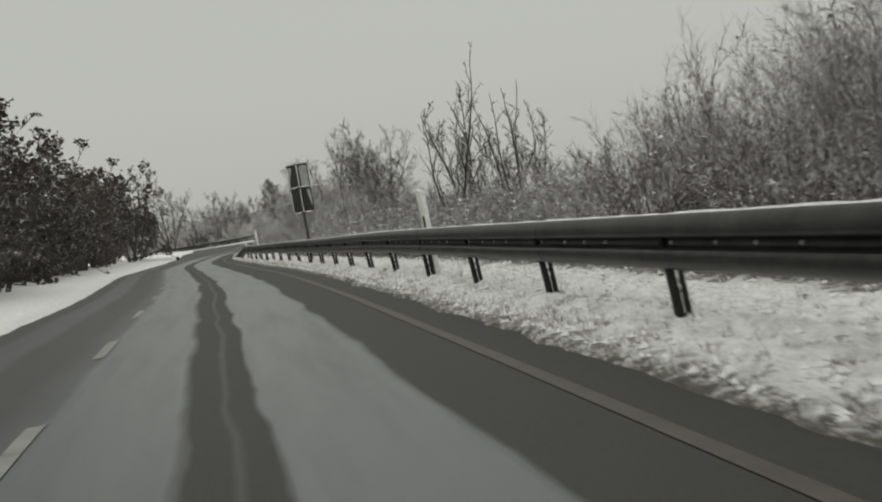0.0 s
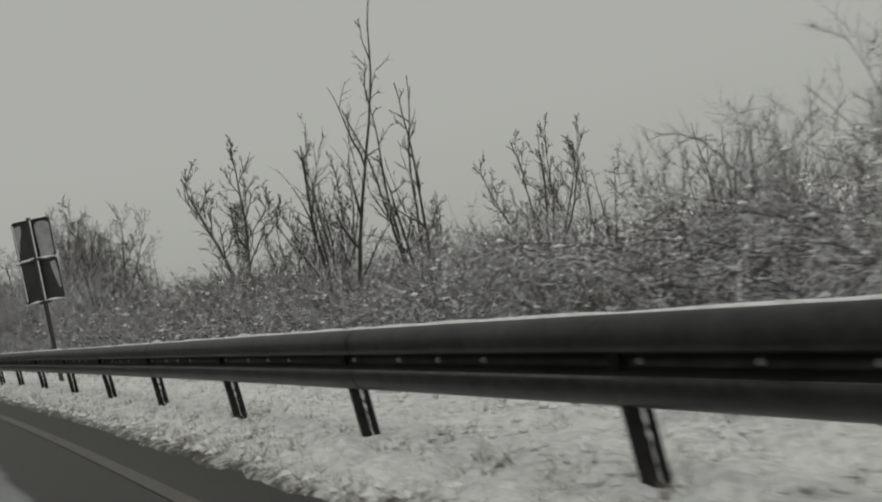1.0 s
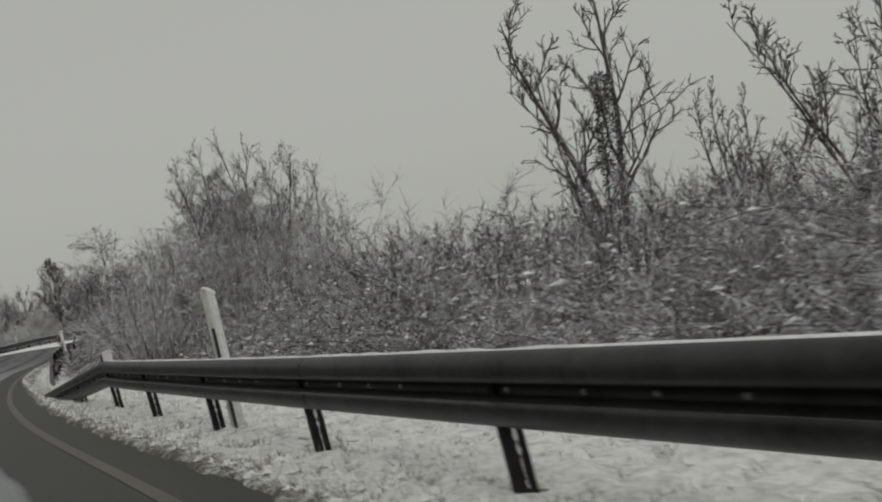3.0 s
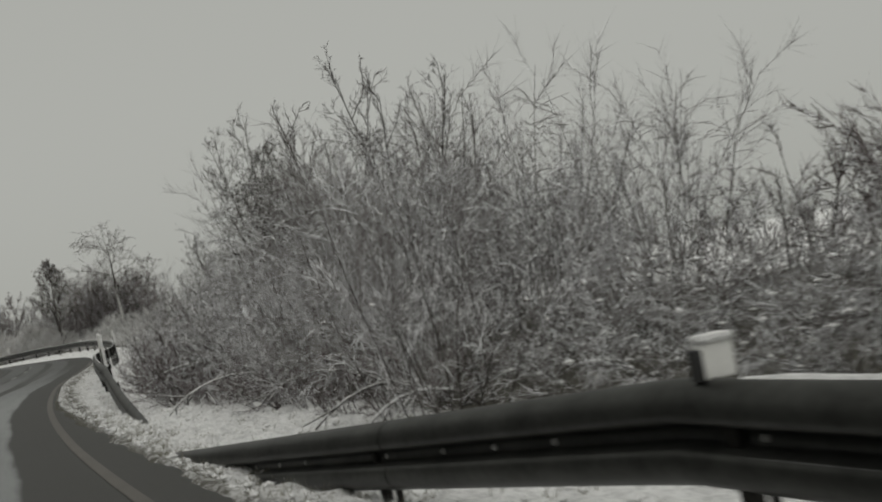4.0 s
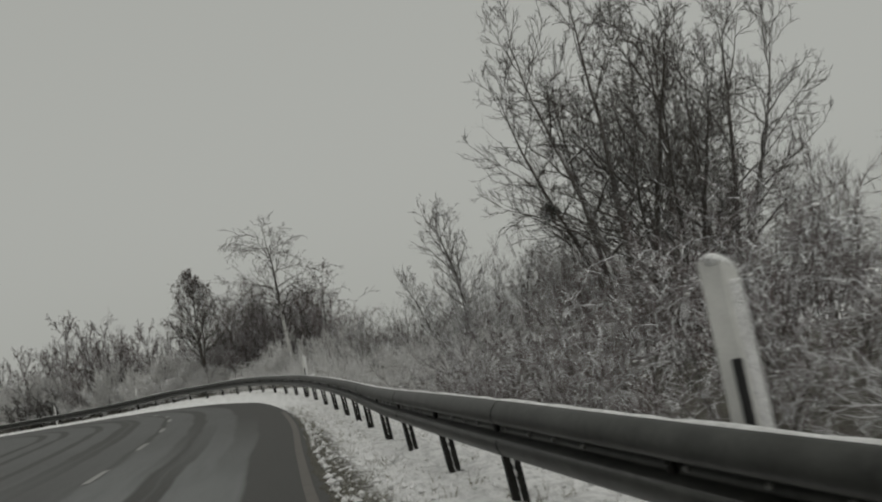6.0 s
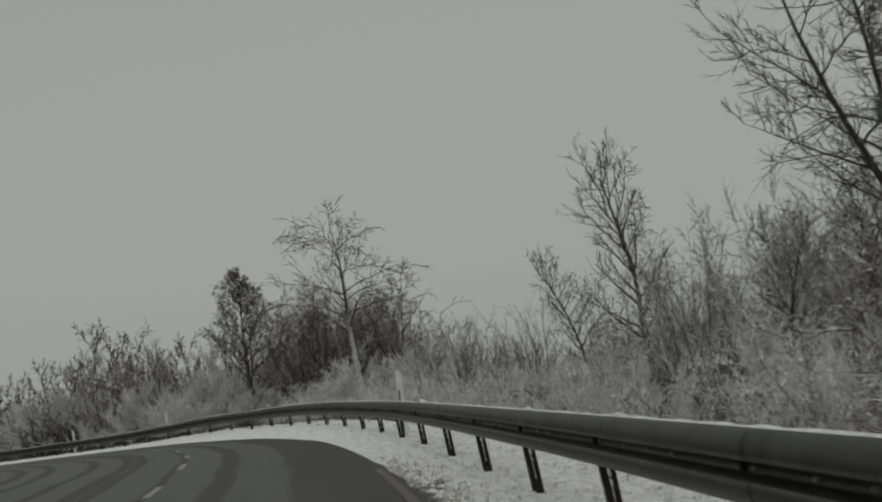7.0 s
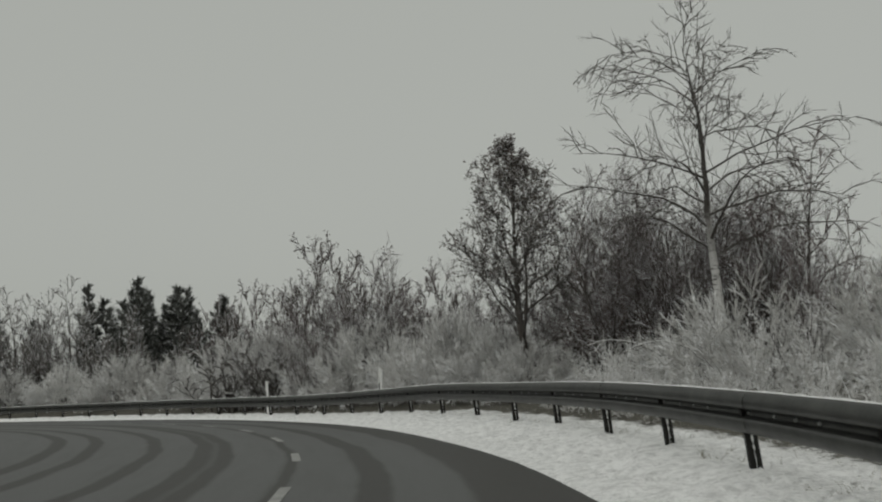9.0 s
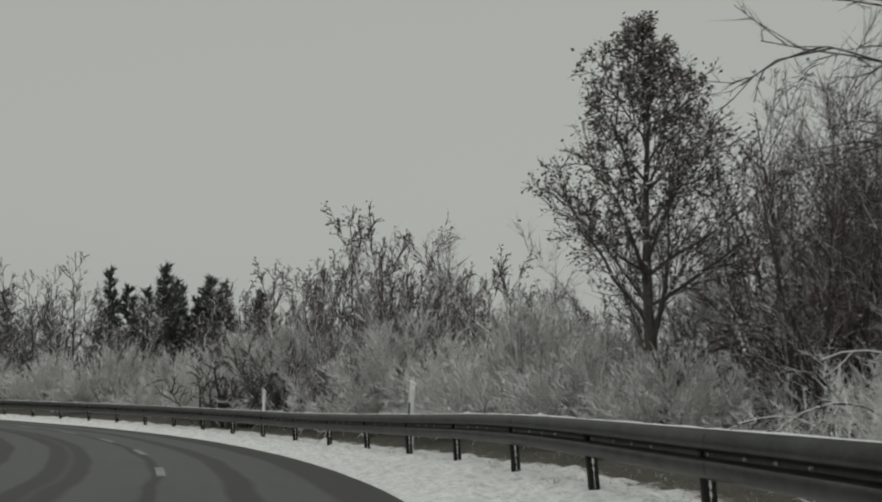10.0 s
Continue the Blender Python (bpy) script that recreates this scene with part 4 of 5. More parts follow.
    if lf.f:
        lf.mesh("foliage", leaf_skin or LEAF, root, "withered brown leaves")
    return tagged(root, label, "tree")


def conifer(seed, height, spread, label):
    """A ragged pine: bare lower trunk, uneven tufts of needles on upturned limbs."""
    w, t = Growth(seed), Growth(seed + 1)
    g = w.rng
    pts = w.path(Vector((0, 0, -0.2)), Vector((0, 0, 1)), height, 10, 0.03, 0.02)
    w.tube(pts, 0.11, 0.015, 6)
    n = int(height * 9)
    for i in range(n):
        u = 0.10 + 0.89 * (i + g.random()) / n
        p, _d = w.along(pts, u)
        az = g.random() * 6.283
        ln = spread * min(1.0, (1 - u) * 1.5 + 0.12) * g.uniform(0.35, 1.1)
        lp = t.path(p, Vector((math.cos(az), math.sin(az), g.uniform(0.2, 1.2))), ln, 3, 0.15, 0.08)
        t.tube(lp, 0.018, 0.006, 3)
        for _ in range(int(10 + ln * 14)):
            q, d2 = t.along(lp, g.uniform(0.25, 1))
            d3 = t.side(d2, g.uniform(0.3, 1.0))
            d3.z += 0.3
            t.spike(q, d3.normalized(), g.uniform(0.25, 0.6), 0.06)
    root = new("conifer_tree")
    w.mesh("trunk", BARK, root)
    t.mesh("crown", NEEDLE, root)
    return tagged(root, label, "tree")


def mound(seed, height, spread, label, stems=80, shoots=10, fine=9):
    """A rounded dome of fine frosted twigs, all rising and fanning outwards."""
    w, t = Growth(seed), Growth(seed + 1)
    g = w.rng
    for _ in range(stems):
        a = g.random() * 6.283
        e = math.asin(g.uniform(0.08, 1.0))
        tip = Vector((spread * math.cos(a) * math.cos(e), spread * math.sin(a) * math.cos(e), height * math.sin(e))) * g.uniform(0.75, 1.0)
        foot = Vector((tip.x * 0.35, tip.y * 0.35, -0.1))
        d = tip - foot
        pts = w.path(foot, d, d.length, 4, 0.06, -0.02)
        w.tube(pts, 0.009, 0.004, 3)
        for _ in range(shoots):
            p, dd = w.along(pts, g.uniform(0.3, 1) ** 0.7)
            sd = w.side(dd, g.uniform(0.2, 0.8))
            sd.z += 0.25
            sp = t.path(p, sd, g.uniform(0.3, 0.65), 2, 0.15, -0.03)
            t.tube(sp, 0.0065, 0.004, 3)
            for _ in range(fine):
                q, d2 = t.along(sp, g.random())
                t.spike(q, t.side(d2, g.uniform(0.2, 0.9)), g.uniform(0.12, 0.34), 0.0095)
    root = new("frosted_bush")
    w.mesh("woody_base", TWIG, root)
    t.mesh("crown", TWIG_PALE, root)
    return tagged(root, label, "bush")


def bowed_branch(seed, x, y, heading, length, rise=1.2):
    """A long shoot bent over by the snow that lies along it."""
    g = Growth(seed)
    d = Vector((math.cos(radians(heading)), math.sin(radians(heading)), rise))
    pts = g.path(Vector((0, 0, 0)), d, length, 10, 0.05, -0.25 / length ** 0.5)
    g.tube(pts, 0.011, 0.005, 5)
    n = Growth(seed + 10)
    n.tube([p + Vector((0, 0, 0.015)) for p in pts[2:]], 0.012, 0.006, 5)
    for k in range(5):
        p, dd = g.along(pts, g.rng.uniform(0.3, 0.95))
        sp = g.path(p, g.side(dd, 0.7), g.rng.uniform(0.2, 0.5), 3, 0.15, -0.05)
        g.tube(sp, 0.006, 0.003, 3)
        n.tube([q + Vector((0, 0, 0.008)) for q in sp], 0.008, 0.004, 3)
    root = new("bent_branch")
    g.mesh("stem", BARK, root)
    n.mesh("snow_load", SNOW, root, "thick snow along the branch")
    tagged(root, "arching branch bowed down by snow at the bush edge", "branch", "bowed branches")
    root.matrix_basis = stand(root, x, y, 1.0, 0)


def stand(ob, x, y, size=1.0, turned=None, sink=0.0, tall=None):
    """Puts a plant on the land at x, y."""
    rz = random.uniform(0, 6.283) if turned is None else radians(turned)
    ob.scale = (1, 1, 1)
    z = land_at(x, y) - sink
    return Matrix.Translation((x, y, z)) @ Matrix.Rotation(rz, 4, "Z") @ Matrix.Diagonal((size, size, size * (tall or 1.0), 1))


def plant_row(protos, s0, s1, step, lat0, lat1, size0, size1, group):
    """Copies of the given plants along the line, jittered."""
    s = s0
    while s < s1:
        lat = random.uniform(lat0, lat1)
        x, y = place_xy(np.array([s]), np.array([lat]))
        pr = random.choice(protos)
        size = random.uniform(size0, size1)
        c = copy_thing(pr, stand(pr, float(x[0]), float(y[0]), size, tall=random.uniform(0.88, 1.12)))
        tagged(c, group=group)
        s += step * random.uniform(0.75, 1.25)


def s_of(y):
    return float(np.interp(y, CTRL[:22, 1], KNOT[:22]))


def put(ob, x, y, size=1.0, turned=None, tall=None, sink=0.0):
    ob.matrix_basis = stand(ob, x, y, size, turned, sink, tall)
    return ob


def more(ob, places, group="", size=1.0):
    """Copies of a plant at (x, y, size)."""
    for x, y, k in places:
        c = copy_thing(ob, stand(ob, x, y, k * size, tall=random.uniform(0.92, 1.1)))
        if group:
            tagged(c, group=group)


build_ground()
build_road()
build_verges()
build_rails()
build_sign()
for x, y, tilt, h in ((2.15, 13.81, -3.0, 1.07), (0.0, 46.0, -3.0, 1.16), (-0.02, 75.6, -2.0, 1.10), (3.03, 103.66, 0.5, 1.12), (-1.30, 133.1, 1.5, 1.10), (-5.95, 143.3, 0.0, 1.10)):
    delineator(x, y, tilt, h, turned=8)
rail_marker(S_END1 + 0.1)


def plants_first_rail():
    low = [bramble(100 + 7 * k, 0.95, 0.95, "low bramble mound loaded with snow behind the guard rail") for k in range(3)]
    tall = [shrub(200 + 7 * k, 3.1, 2.0, 20, TWIG_RED, BARK, "tall tangled reddish bare bush dusted with snow", fine=16, clumps=0.35, arch=0.01, thin=0.58) for k in range(2)]
    mid = [shrub(240 + 7 * k, 1.7, 1.7, 16, TWIG, BARK, "bare roadside bush dusted with snow", fine=10, clumps=0.4, arch=0.03, laden=30) for k in range(2)]
    group = "bushes behind the first rail"
    plant_row(low, s_of(14), s_of(58), 1.6, -2.9, -2.35, 0.75, 1.0, group)
    plant_row(low, s_of(15), s_of(58), 2.1, -4.2, -3.1, 0.95, 1.35, group)
    plant_row(mid, s_of(16), s_of(58), 2.0, -7.0, -5.0, 0.6, 0.85, group)
    under = shrub(260, 1.7, 1.7, 18, TWIG_RED, BARK, "dark reddish bush under the taller growth", fine=9, clumps=0.15, arch=0.02)
    put(under, 4.9, 12.0, 0.9)
    plant_row([under], s_of(4), s_of(15), 1.2, -3.4, -2.3, 0.6, 0.85, group)
    plant_row(tall, s_of(3), s_of(16), 1.6, -4.4, -3.0, 0.58, 0.72, group)
    plant_row(tall, s_of(4), s_of(20), 2.0, -6.8, -5.0, 0.72, 0.92, group)
    more(tall[0], [(12.8, 21.2, 1.42), (11.8, 17.2, 1.42), (14.8, 23.0, 1.5)], group)
    plant_row(tall, s_of(8), s_of(14), 1.6, -6.8, -4.8, 0.85, 1.02, group)
    put(low[0], 4.3, 17.2), put(low[1], 4.1, 22.4), put(low[2], 3.5, 31.0)
    put(tall[0], 8.6, 22.6, 0.66), put(tall[1], 5.4, 11.2, 0.75)
    hanging = shrub(270, 3.4, 2.4, 15, TWIG_RED, BARK, "tall reddish bush with a few withered hanging leaves", fine=15, leaves=0.08, arch=0.01, thin=0.58)
    put(hanging, 13.4, 24.2, 1.45)
    more(hanging, [(12.2, 19.0, 1.42), (10.6, 14.6, 1.4)], group)
    put(mid[0], 6.2, 40.5, 1.1), put(mid[1], 7.6, 37.0, 1.1)
    more(under, [(8.0, 46.0, 1.35), (9.6, 48.0, 1.4), (7.2, 43.6, 1.2), (10.8, 50.5, 1.5), (6.6, 48.6, 1.2), (8.4, 51.5, 1.4), (5.6, 46.4, 0.9), (4.6, 54.2, 1.15), (6.0, 55.6, 1.3), (7.6, 57.2, 1.4), (4.6, 57.0, 1.2), (9.4, 59.0, 1.4), (6.8, 53.6, 1.2)], group)

    thin = tree(300, 4.9, 1.2, "slender leaning bare tree rising out of the brambles", trunks=2, trunk_r=0.048, clear=0.12, limbs=9, rise=2.4, fine=4, sub=4, twig=TWIG, name="bare_tree", lean=(-0.13, -0.24), full=True)
    put(thin, 5.15, 28.1, 0.93, turned=0)
    more(thin, [(6.9, 33.5, 0.6), (5.9, 31.6, 0.72), (8.8, 33.0, 0.6), (9.4, 40.5, 0.6), (3.9, 46.2, 0.62), (8.0, 46.0, 0.5)], "slender bare trees")
    clump = tree(306, 4.2, 0.9, "clump of slender bare stems above the brambles", trunks=5, trunk_r=0.045, clear=0.25, limbs=8, rise=1.1, fine=4, sub=4, twig=TWIG, name="bare_tree")
    put(clump, 7.3, 30.4, 0.92, turned=20)
    more(clump, [(6.4, 32.2, 0.6), (13.2, 33.6, 0.66), (14.2, 30.8, 0.72), (9.8, 44.0, 0.6), (6.2, 50.5, 0.62)], "slender bare trees")
    fan = grown_tree(320, 5.4, "bare tree with a fan-shaped crown of upright limbs", lambda u: 1.6 - 1.0 * u, (50, 72), (12, 0), trunks=6, trunk_r=0.06, clear=0.25, limbs=8, kids=6, third=3, fine=3, splay=0.42, fine_r=0.009)
    put(fan, 18.4, 45.1, 1.2, turned=60)
    more(fan, [(13.3, 52.2, 1.04), (12.4, 55.0, 0.78), (16.2, 50.0, 0.66)], "bare trees beyond the brambles")
    ivy = grown_tree(330, 5.3, "bare tree with an ivy-clad trunk", lambda u: 1.9 - 1.2 * u, (42, 68), (15, 0), trunks=2, trunk_r=0.12, clear=0.25, limbs=12, kids=6, third=4, fine=3, name="ivy_clad_tree", splay=0.15, fine_r=0.009)
    wrap = Growth(335)
    for _ in range(2600):
        z, a = wrap.rng.uniform(0.2, 3.4), wrap.rng.random() * 6.283
        q = 0.12 + 0.14 * wrap.rng.random() * (1.15 - z / 3.6)
        wrap.leaf(Vector((q * math.cos(a) + 0.03 * z, q * math.sin(a), z)), wrap.rng.uniform(0.035, 0.065))
    wrap.mesh("ivy_leaves", NEEDLE, ivy, "dark ivy round the trunk")
    put(ivy, 11.4, 58.5, 1.4)


def plants_gap():
    tall = [shrub(400 + 7 * k, 3.1, 2.4, 20, TWIG_WHITE, BARK, "tall dense bare bush with snow on its twigs", fine=14, clumps=0.4, thin=0.68, laden=110) for k in range(3)]
    red = [shrub(440 + 7 * k, 2.0, 1.9, 16, TWIG_RED, BARK, "reddish bare bush dusted with snow", fine=13, clumps=0.4, arch=0.02, thin=0.8, laden=30, name="hedge_shrub") for k in range(2)]
    group = "bushes in the gap between the rails"
    plant_row(tall, s_of(56), s_of(67.5), 1.3, -1.7, -1.2, 0.5, 0.75, group)
    plant_row(tall, s_of(57), s_of(61), 1.5, -4.4, -3.0, 0.66, 0.82, group)
    plant_row(tall, s_of(61), s_of(66.5), 1.3, -4.2, -2.6, 0.92, 1.1, group)
    plant_row(tall, s_of(66.5), s_of(71), 1.3, -4.2, -2.6, 0.7, 0.85, group)
    plant_row(tall, s_of(60), s_of(67), 1.8, -7.0, -4.6, 0.8, 0.95, group)
    plant_row(tall, s_of(67), s_of(74), 2.4, -8.0, -5.5, 0.6, 0.75, group)
    edge = shrub(455, 1.5, 1.9, 20, TWIG_RED, BARK, "dark tangled undergrowth at the foot of the bushes", fine=12, clumps=0.12, arch=0.05)
    put(edge, 0.3, 64.6, 0.5)
    plant_row([edge], s_of(57), s_of(62), 1.0, -1.5, -1.1, 0.45, 0.65, "undergrowth")
    plant_row([edge], s_of(62.3), s_of(72), 0.7, -1.05, -0.62, 0.42, 0.62, "undergrowth")
    plant_row(red, s_of(70), s_of(92), 1.1, -1.8, -1.3, 0.42, 0.62, "reddish hedge")
    plant_row(red, s_of(68), s_of(93), 1.4, -4.2, -2.0, 0.7, 0.95, "reddish hedge")
    plant_row(red, s_of(75), s_of(96), 2.2, -8.0, -5.5, 1.0, 1.3, "reddish hedge")
    put(tall[0], 1.6, 62.5, 0.8), put(tall[1], 3.0, 66.5, 1.05), put(tall[2], 5.4, 69.0, 1.1)
    put(red[0], 2.2, 76.5, 0.85), put(red[1], 3.6, 82.0, 0.95)
    young = grown_tree(465, 6.0, "slender many-stemmed bare tree rising over the bushes", lambda u: 1.7 - 0.9 * u, (42, 68), (12, 0), twig=TWIG, trunks=3, trunk_r=0.05, clear=0.2, limbs=10, kids=6, third=4, fine=4, splay=0.2)
    put(young, 4.8, 71.8, 1.0)
    more(young, [(6.0, 70.0, 1.05), (7.4, 71.0, 0.95)], "slender bare trees")
    dark = shrub(470, 0.7, 0.9, 22, TWIG_DARK, BARK, "small dark evergreen shrub at the bush edge", fine=9, leaves=0.7)
    put(dark, 1.2, 65.2, 1.0)
    more(dark, [(0.9, 60.3, 0.8), (2.0, 71.0, 0.7), (0.75, 66.4, 0.8), (0.9, 63.6, 0.7), (1.0, 67.6, 0.8)])
    for k, (x, y, a, ln) in enumerate(((0.75, 64.4, 250, 1.5), (0.65, 61.0, 110, 1.5), (0.8, 58.8, 265, 1.5), (0.9, 66.6, 100, 1.5), (0.7, 62.6, 275, 1.4), (0.8, 59.9, 80, 1.7),
                                       (1.1, 57.6, 200, 1.7), (1.0, 61.8, 190, 1.9), (1.1, 65.0, 185, 1.8), (1.2, 59.2, 150, 1.6), (1.3, 67.8, 200, 1.9), (1.2, 63.4, 215, 2.0), (1.0, 56.4, 180, 1.5), (1.6, 70.4, 190, 1.7))):
        bowed_branch(480 + 20 * k, x, y, a, ln, 1.2)


def plants_bend():
    big = grown_tree(500, 8.4, "large dark bare tree with dense spreading limbs", lambda u: 3.4 - 2.0 * u, (30, 62), (-12, 5), trunks=4, trunk_r=0.14, clear=0.24, limbs=13, kids=8, third=5, fine=5, name="large_bare_tree", splay=0.30, fine_r=0.0062)
    put(big, 9.1, 94.0, 1.0, turned=30)
    more(big, [(10.6, 98.0, 0.9), (8.6, 91.4, 0.62), (11.3, 94.6, 0.9), (-8.9, 119.8, 0.82)], "large bare trees")
    ball = Growth(505)
    for _ in range(420):
        d = Vector((ball.rng.gauss(0, 1), ball.rng.gauss(0, 1), ball.rng.gauss(0, 1))).normalized()
        ball.spike(d * 0.05, d, ball.rng.uniform(0.16, 0.30), 0.010)
    root = new("mistletoe")
    ball.mesh("twig_ball", NEEDLE, root)
    root.matrix_basis = Matrix.Translation((7.75, 95.4, 3.35))
    tagged(root, "dark round mistletoe clump on a bare limb", "plant")
    small = grown_tree(520, 4.5, "small bare tree rising from the snowy hedge", lambda u: 1.8 - 0.7 * u, (38, 58), (10, 5), twig=TWIG, trunk_r=0.08, clear=0.2, limbs=26, kids=8, third=4, fine=4)
    put(small, 8.6, 105.2, 0.95)
    more(small, [(7.9, 106.9, 0.6), (10.6, 102.6, 0.6), (9.4, 98.6, 0.6), (8.0, 99.0, 0.5)], "small bare trees")
    pale = [shrub(540 + 7 * k, 1.6, 1.9, 22, TWIG_PALE, TWIG_PALE, "pale bush thick with snow and frost", fine=8, arch=0.07, thin=1.1, name="frosted_shrub") for k in range(2)]
    snowy = shrub(565, 3.1, 2.5, 18, TWIG_WHITE, BARK, "broad bare bush bowed and whitened by snow", fine=12, clumps=0.4, arch=0.02, thin=0.95, laden=60)
    put(snowy, 9.8, 101.6, 1.0)
    more(snowy, [(8.5, 102.9, 0.92), (10.8, 104.2, 1.05), (7.6, 104.6, 0.72), (7.4, 100.8, 0.8), (9.2, 99.4, 0.95), (11.6, 100.4, 1.1), (12.4, 103.0, 1.1)], "snow-bowed bushes")
    straight = shrub(560, 2.5, 0.9, 9, TWIG, BARK, "upright bare saplings in the hedge", fine=4, up=0.3, thin=0.7)
    group = "snowy hedge along the bend"
    plant_row(pale, s_of(92), s_of(127), 1.35, -2.2, -1.5, 0.5, 0.72, group)
    plant_row(pale, s_of(93), s_of(127), 1.7, -4.4, -3.0, 0.65, 0.9, group)
    plant_row(pale, s_of(95), s_of(112), 3.2, -7.0, -5.2, 0.75, 1.0, group)
    plant_row([straight], s_of(96), s_of(122), 3.4, -6.0, -2.6, 0.6, 0.9, "saplings")
    put(pale[0], 3.6, 131.0, 0.8), put(pale[1], 5.2, 130.0, 0.8), put(straight, 6.8, 107.0, 0.8)
    more(straight, [(6.4, 112.6, 0.95), (7.0, 113.6, 1.0), (7.4, 115.6, 0.95), (6.0, 114.4, 0.8)], "saplings")
    more(pale[0], [(6.6, 125.6, 1.0), (5.6, 126.6, 0.95), (4.4, 128.0, 0.95), (7.6, 124.2, 1.0)], group)
    dome = mound(580, 1.9, 1.9, "rounded pale bush thick with hoar frost")
    for ds, lat, size in ((-7.6, -3.0, 0.7), (-4.6, -3.6, 0.95), (-1.6, -3.6, 1.22), (1.6, -3.7, 1.36), (4.8, -3.5, 1.28), (7.6, -3.6, 1.05), (10.6, -4.0, 1.45), (13.8, -4.4, 1.55), (17.0, -4.2, 1.35), (21.5, -4.0, 1.2), (26.0, -4.0, 1.25), (31.0, -4.0, 1.2), (36.0, -4.0, 1.2)):
        x, y = place_xy(np.array([KNOT[21] + ds]), np.array([lat]))
        if ds == 1.6:
            put(dome, float(x[0]), float(y[0]), size)
        else:
            more(dome, [(float(x[0]), float(y[0]), size)], "frosted mounds past the bend")
    near_dome = mound(590, 1.9, 2.0, "wide pale bush with frosted shoots arching outwards", 46, 9, 9)
    put(near_dome, 5.9, 124.2, 0.86)
    more(near_dome, [(7.8, 121.6, 0.95), (5.6, 128.4, 0.7)], "frosted bushes by the birch")
    for k, (x, y, a, ln) in enumerate(((5.4, 127.4, 190, 2.6), (4.6, 127.8, 200, 2.2), (5.9, 126.4, 185, 2.4), (4.2, 128.8, 150, 2.0))):
        bowed_branch(1100 + 20 * k, x, y, a, ln, 1.4)

    birch = grown_tree(600, 7.5, "tall leafless birch with pale trunk and drooping limbs", lambda u: 4.1 - 2.1 * u ** 1.3, (30, 42), (-56, -40), bark=BARK_BIRCH, trunk_r=0.13, clear=0.36, limbs=24, kids=8, third=3, fine=4,
                       lean=(-0.07, 0.0), name="birch_tree", wander=0.06, limb_bark=BARK, fine_r=0.0072, droop=6)
    put(birch, 6.45, 128.2, 1.0, turned=0)
    stem = tree(606, 2.6, 0.4, "thin pale leaning stem beside the birch", bark=BARK_BIRCH, trunk_r=0.045, clear=0.6, limbs=5, lean=(-0.35, 0), fine=3, sub=3, name="leaning_stem")
    put(stem, 6.1, 128.0, 1.0, turned=0)
    maple = grown_tree(620, 6.5, "small tree still holding withered brown leaves", lambda u: 2.5 * (1 - u) ** 0.7 + 0.4, (30, 70), (14, 0), trunk_r=0.12, clear=0.2, limbs=30, kids=10, third=6, fine=4, leaves=4.2, leaf=0.072,
                       name="leafy_tree", lean=(-0.06, 0), fine_r=0.006)
    put(maple, 2.6, 132.6, 1.0, turned=0)
    darks = [shrub(640 + 7 * k, 4.2, 2.8, 30, TWIG_RED, BARK, "dense dark bush between the trees", fine=13, leaves=0.05, thin=0.95, up=0.12) for k in range(2)]
    stems = grown_tree(630, 5.2, "many-stemmed dark tree with a dense reddish crown", lambda u: 2.0 - 0.8 * u, (30, 62), (14, 10), twig=TWIG_RED, trunks=5, trunk_r=0.07, clear=0.12, limbs=9, kids=6, third=4, fine=4, leaves=0.8, leaf=0.06, name="dark_tree", splay=0.3, fine_r=0.006)
    put(stems, 4.7, 132.8, 1.0)
    more(stems, [(6.3, 132.2, 0.85), (8.0, 131.2, 0.7), (4.3, 130.8, 0.72)], "dark trees")
    put(darks[0], 4.9, 134.0, 1.15), put(darks[1], 6.0, 131.8, 1.1)
    more(darks[1], [(5.2, 131.0, 1.15), (7.4, 130.6, 1.1), (6.0, 129.9, 1.1), (6.7, 132.6, 1.35), (8.6, 130.6, 1.0), (9.8, 92.6, 0.8), (11.2, 95.2, 0.85), (8.8, 97.4, 0.65), (12.4, 92.8, 0.9)], "dark bushes")
    more(darks[0], [(7.6, 132.5, 0.85), (3.4, 135.0, 1.0), (-8.9, 154.0, 0.6)], "dark bushes")
    grove = grown_tree(635, 4.7, "dense dark many-stemmed tree past the bend", lambda u: 2.0 - 0.7 * u, (28, 58), (14, 10), twig=TWIG_RED, trunks=4, trunk_r=0.08, clear=0.08, limbs=9, kids=6, third=4, fine=3, leaves=1.4, leaf=0.08, name="dark_tree", splay=0.3, fine_r=0.012, leaf_skin=LEAF_DARK)
    put(grove, -5.3, 150.4, 1.38)
    more(grove, [(-4.3, 151.6, 1.26), (-2.2, 152.8, 0.98), (-0.6, 152.8, 1.06), (1.2, 152.4, 0.98), (3.0, 150.5, 0.85), (-7.6, 153.6, 1.05), (4.6, 147.5, 0.72), (6.2, 144.0, 0.7), (-10.2, 157.0, 0.85)], "dark trees past the bend")
    more(darks[1], [(-4.6, 145.4, 1.0), (-1.0, 145.6, 0.95), (0.8, 146.6, 0.92), (2.4, 145.5, 0.8), (-2.8, 145.0, 1.1), (9.6, 131.5, 0.75)], "dark bushes")
    ruddy = [shrub(660 + 7 * k, 3.2, 2.4, 24, TWIG_RED, BARK, "reddish bare bush beside the birch", fine=10, clumps=0.1, thin=1.6) for k in range(2)]
    put(ruddy[0], 8.6, 127.2, 0.8), put(ruddy[1], 10.2, 125.0, 0.62)
    more(ruddy[0], [(11.4, 122.0, 0.6), (9.4, 129.4, 0.9), (12.4, 126.5, 0.65)], "reddish bushes")
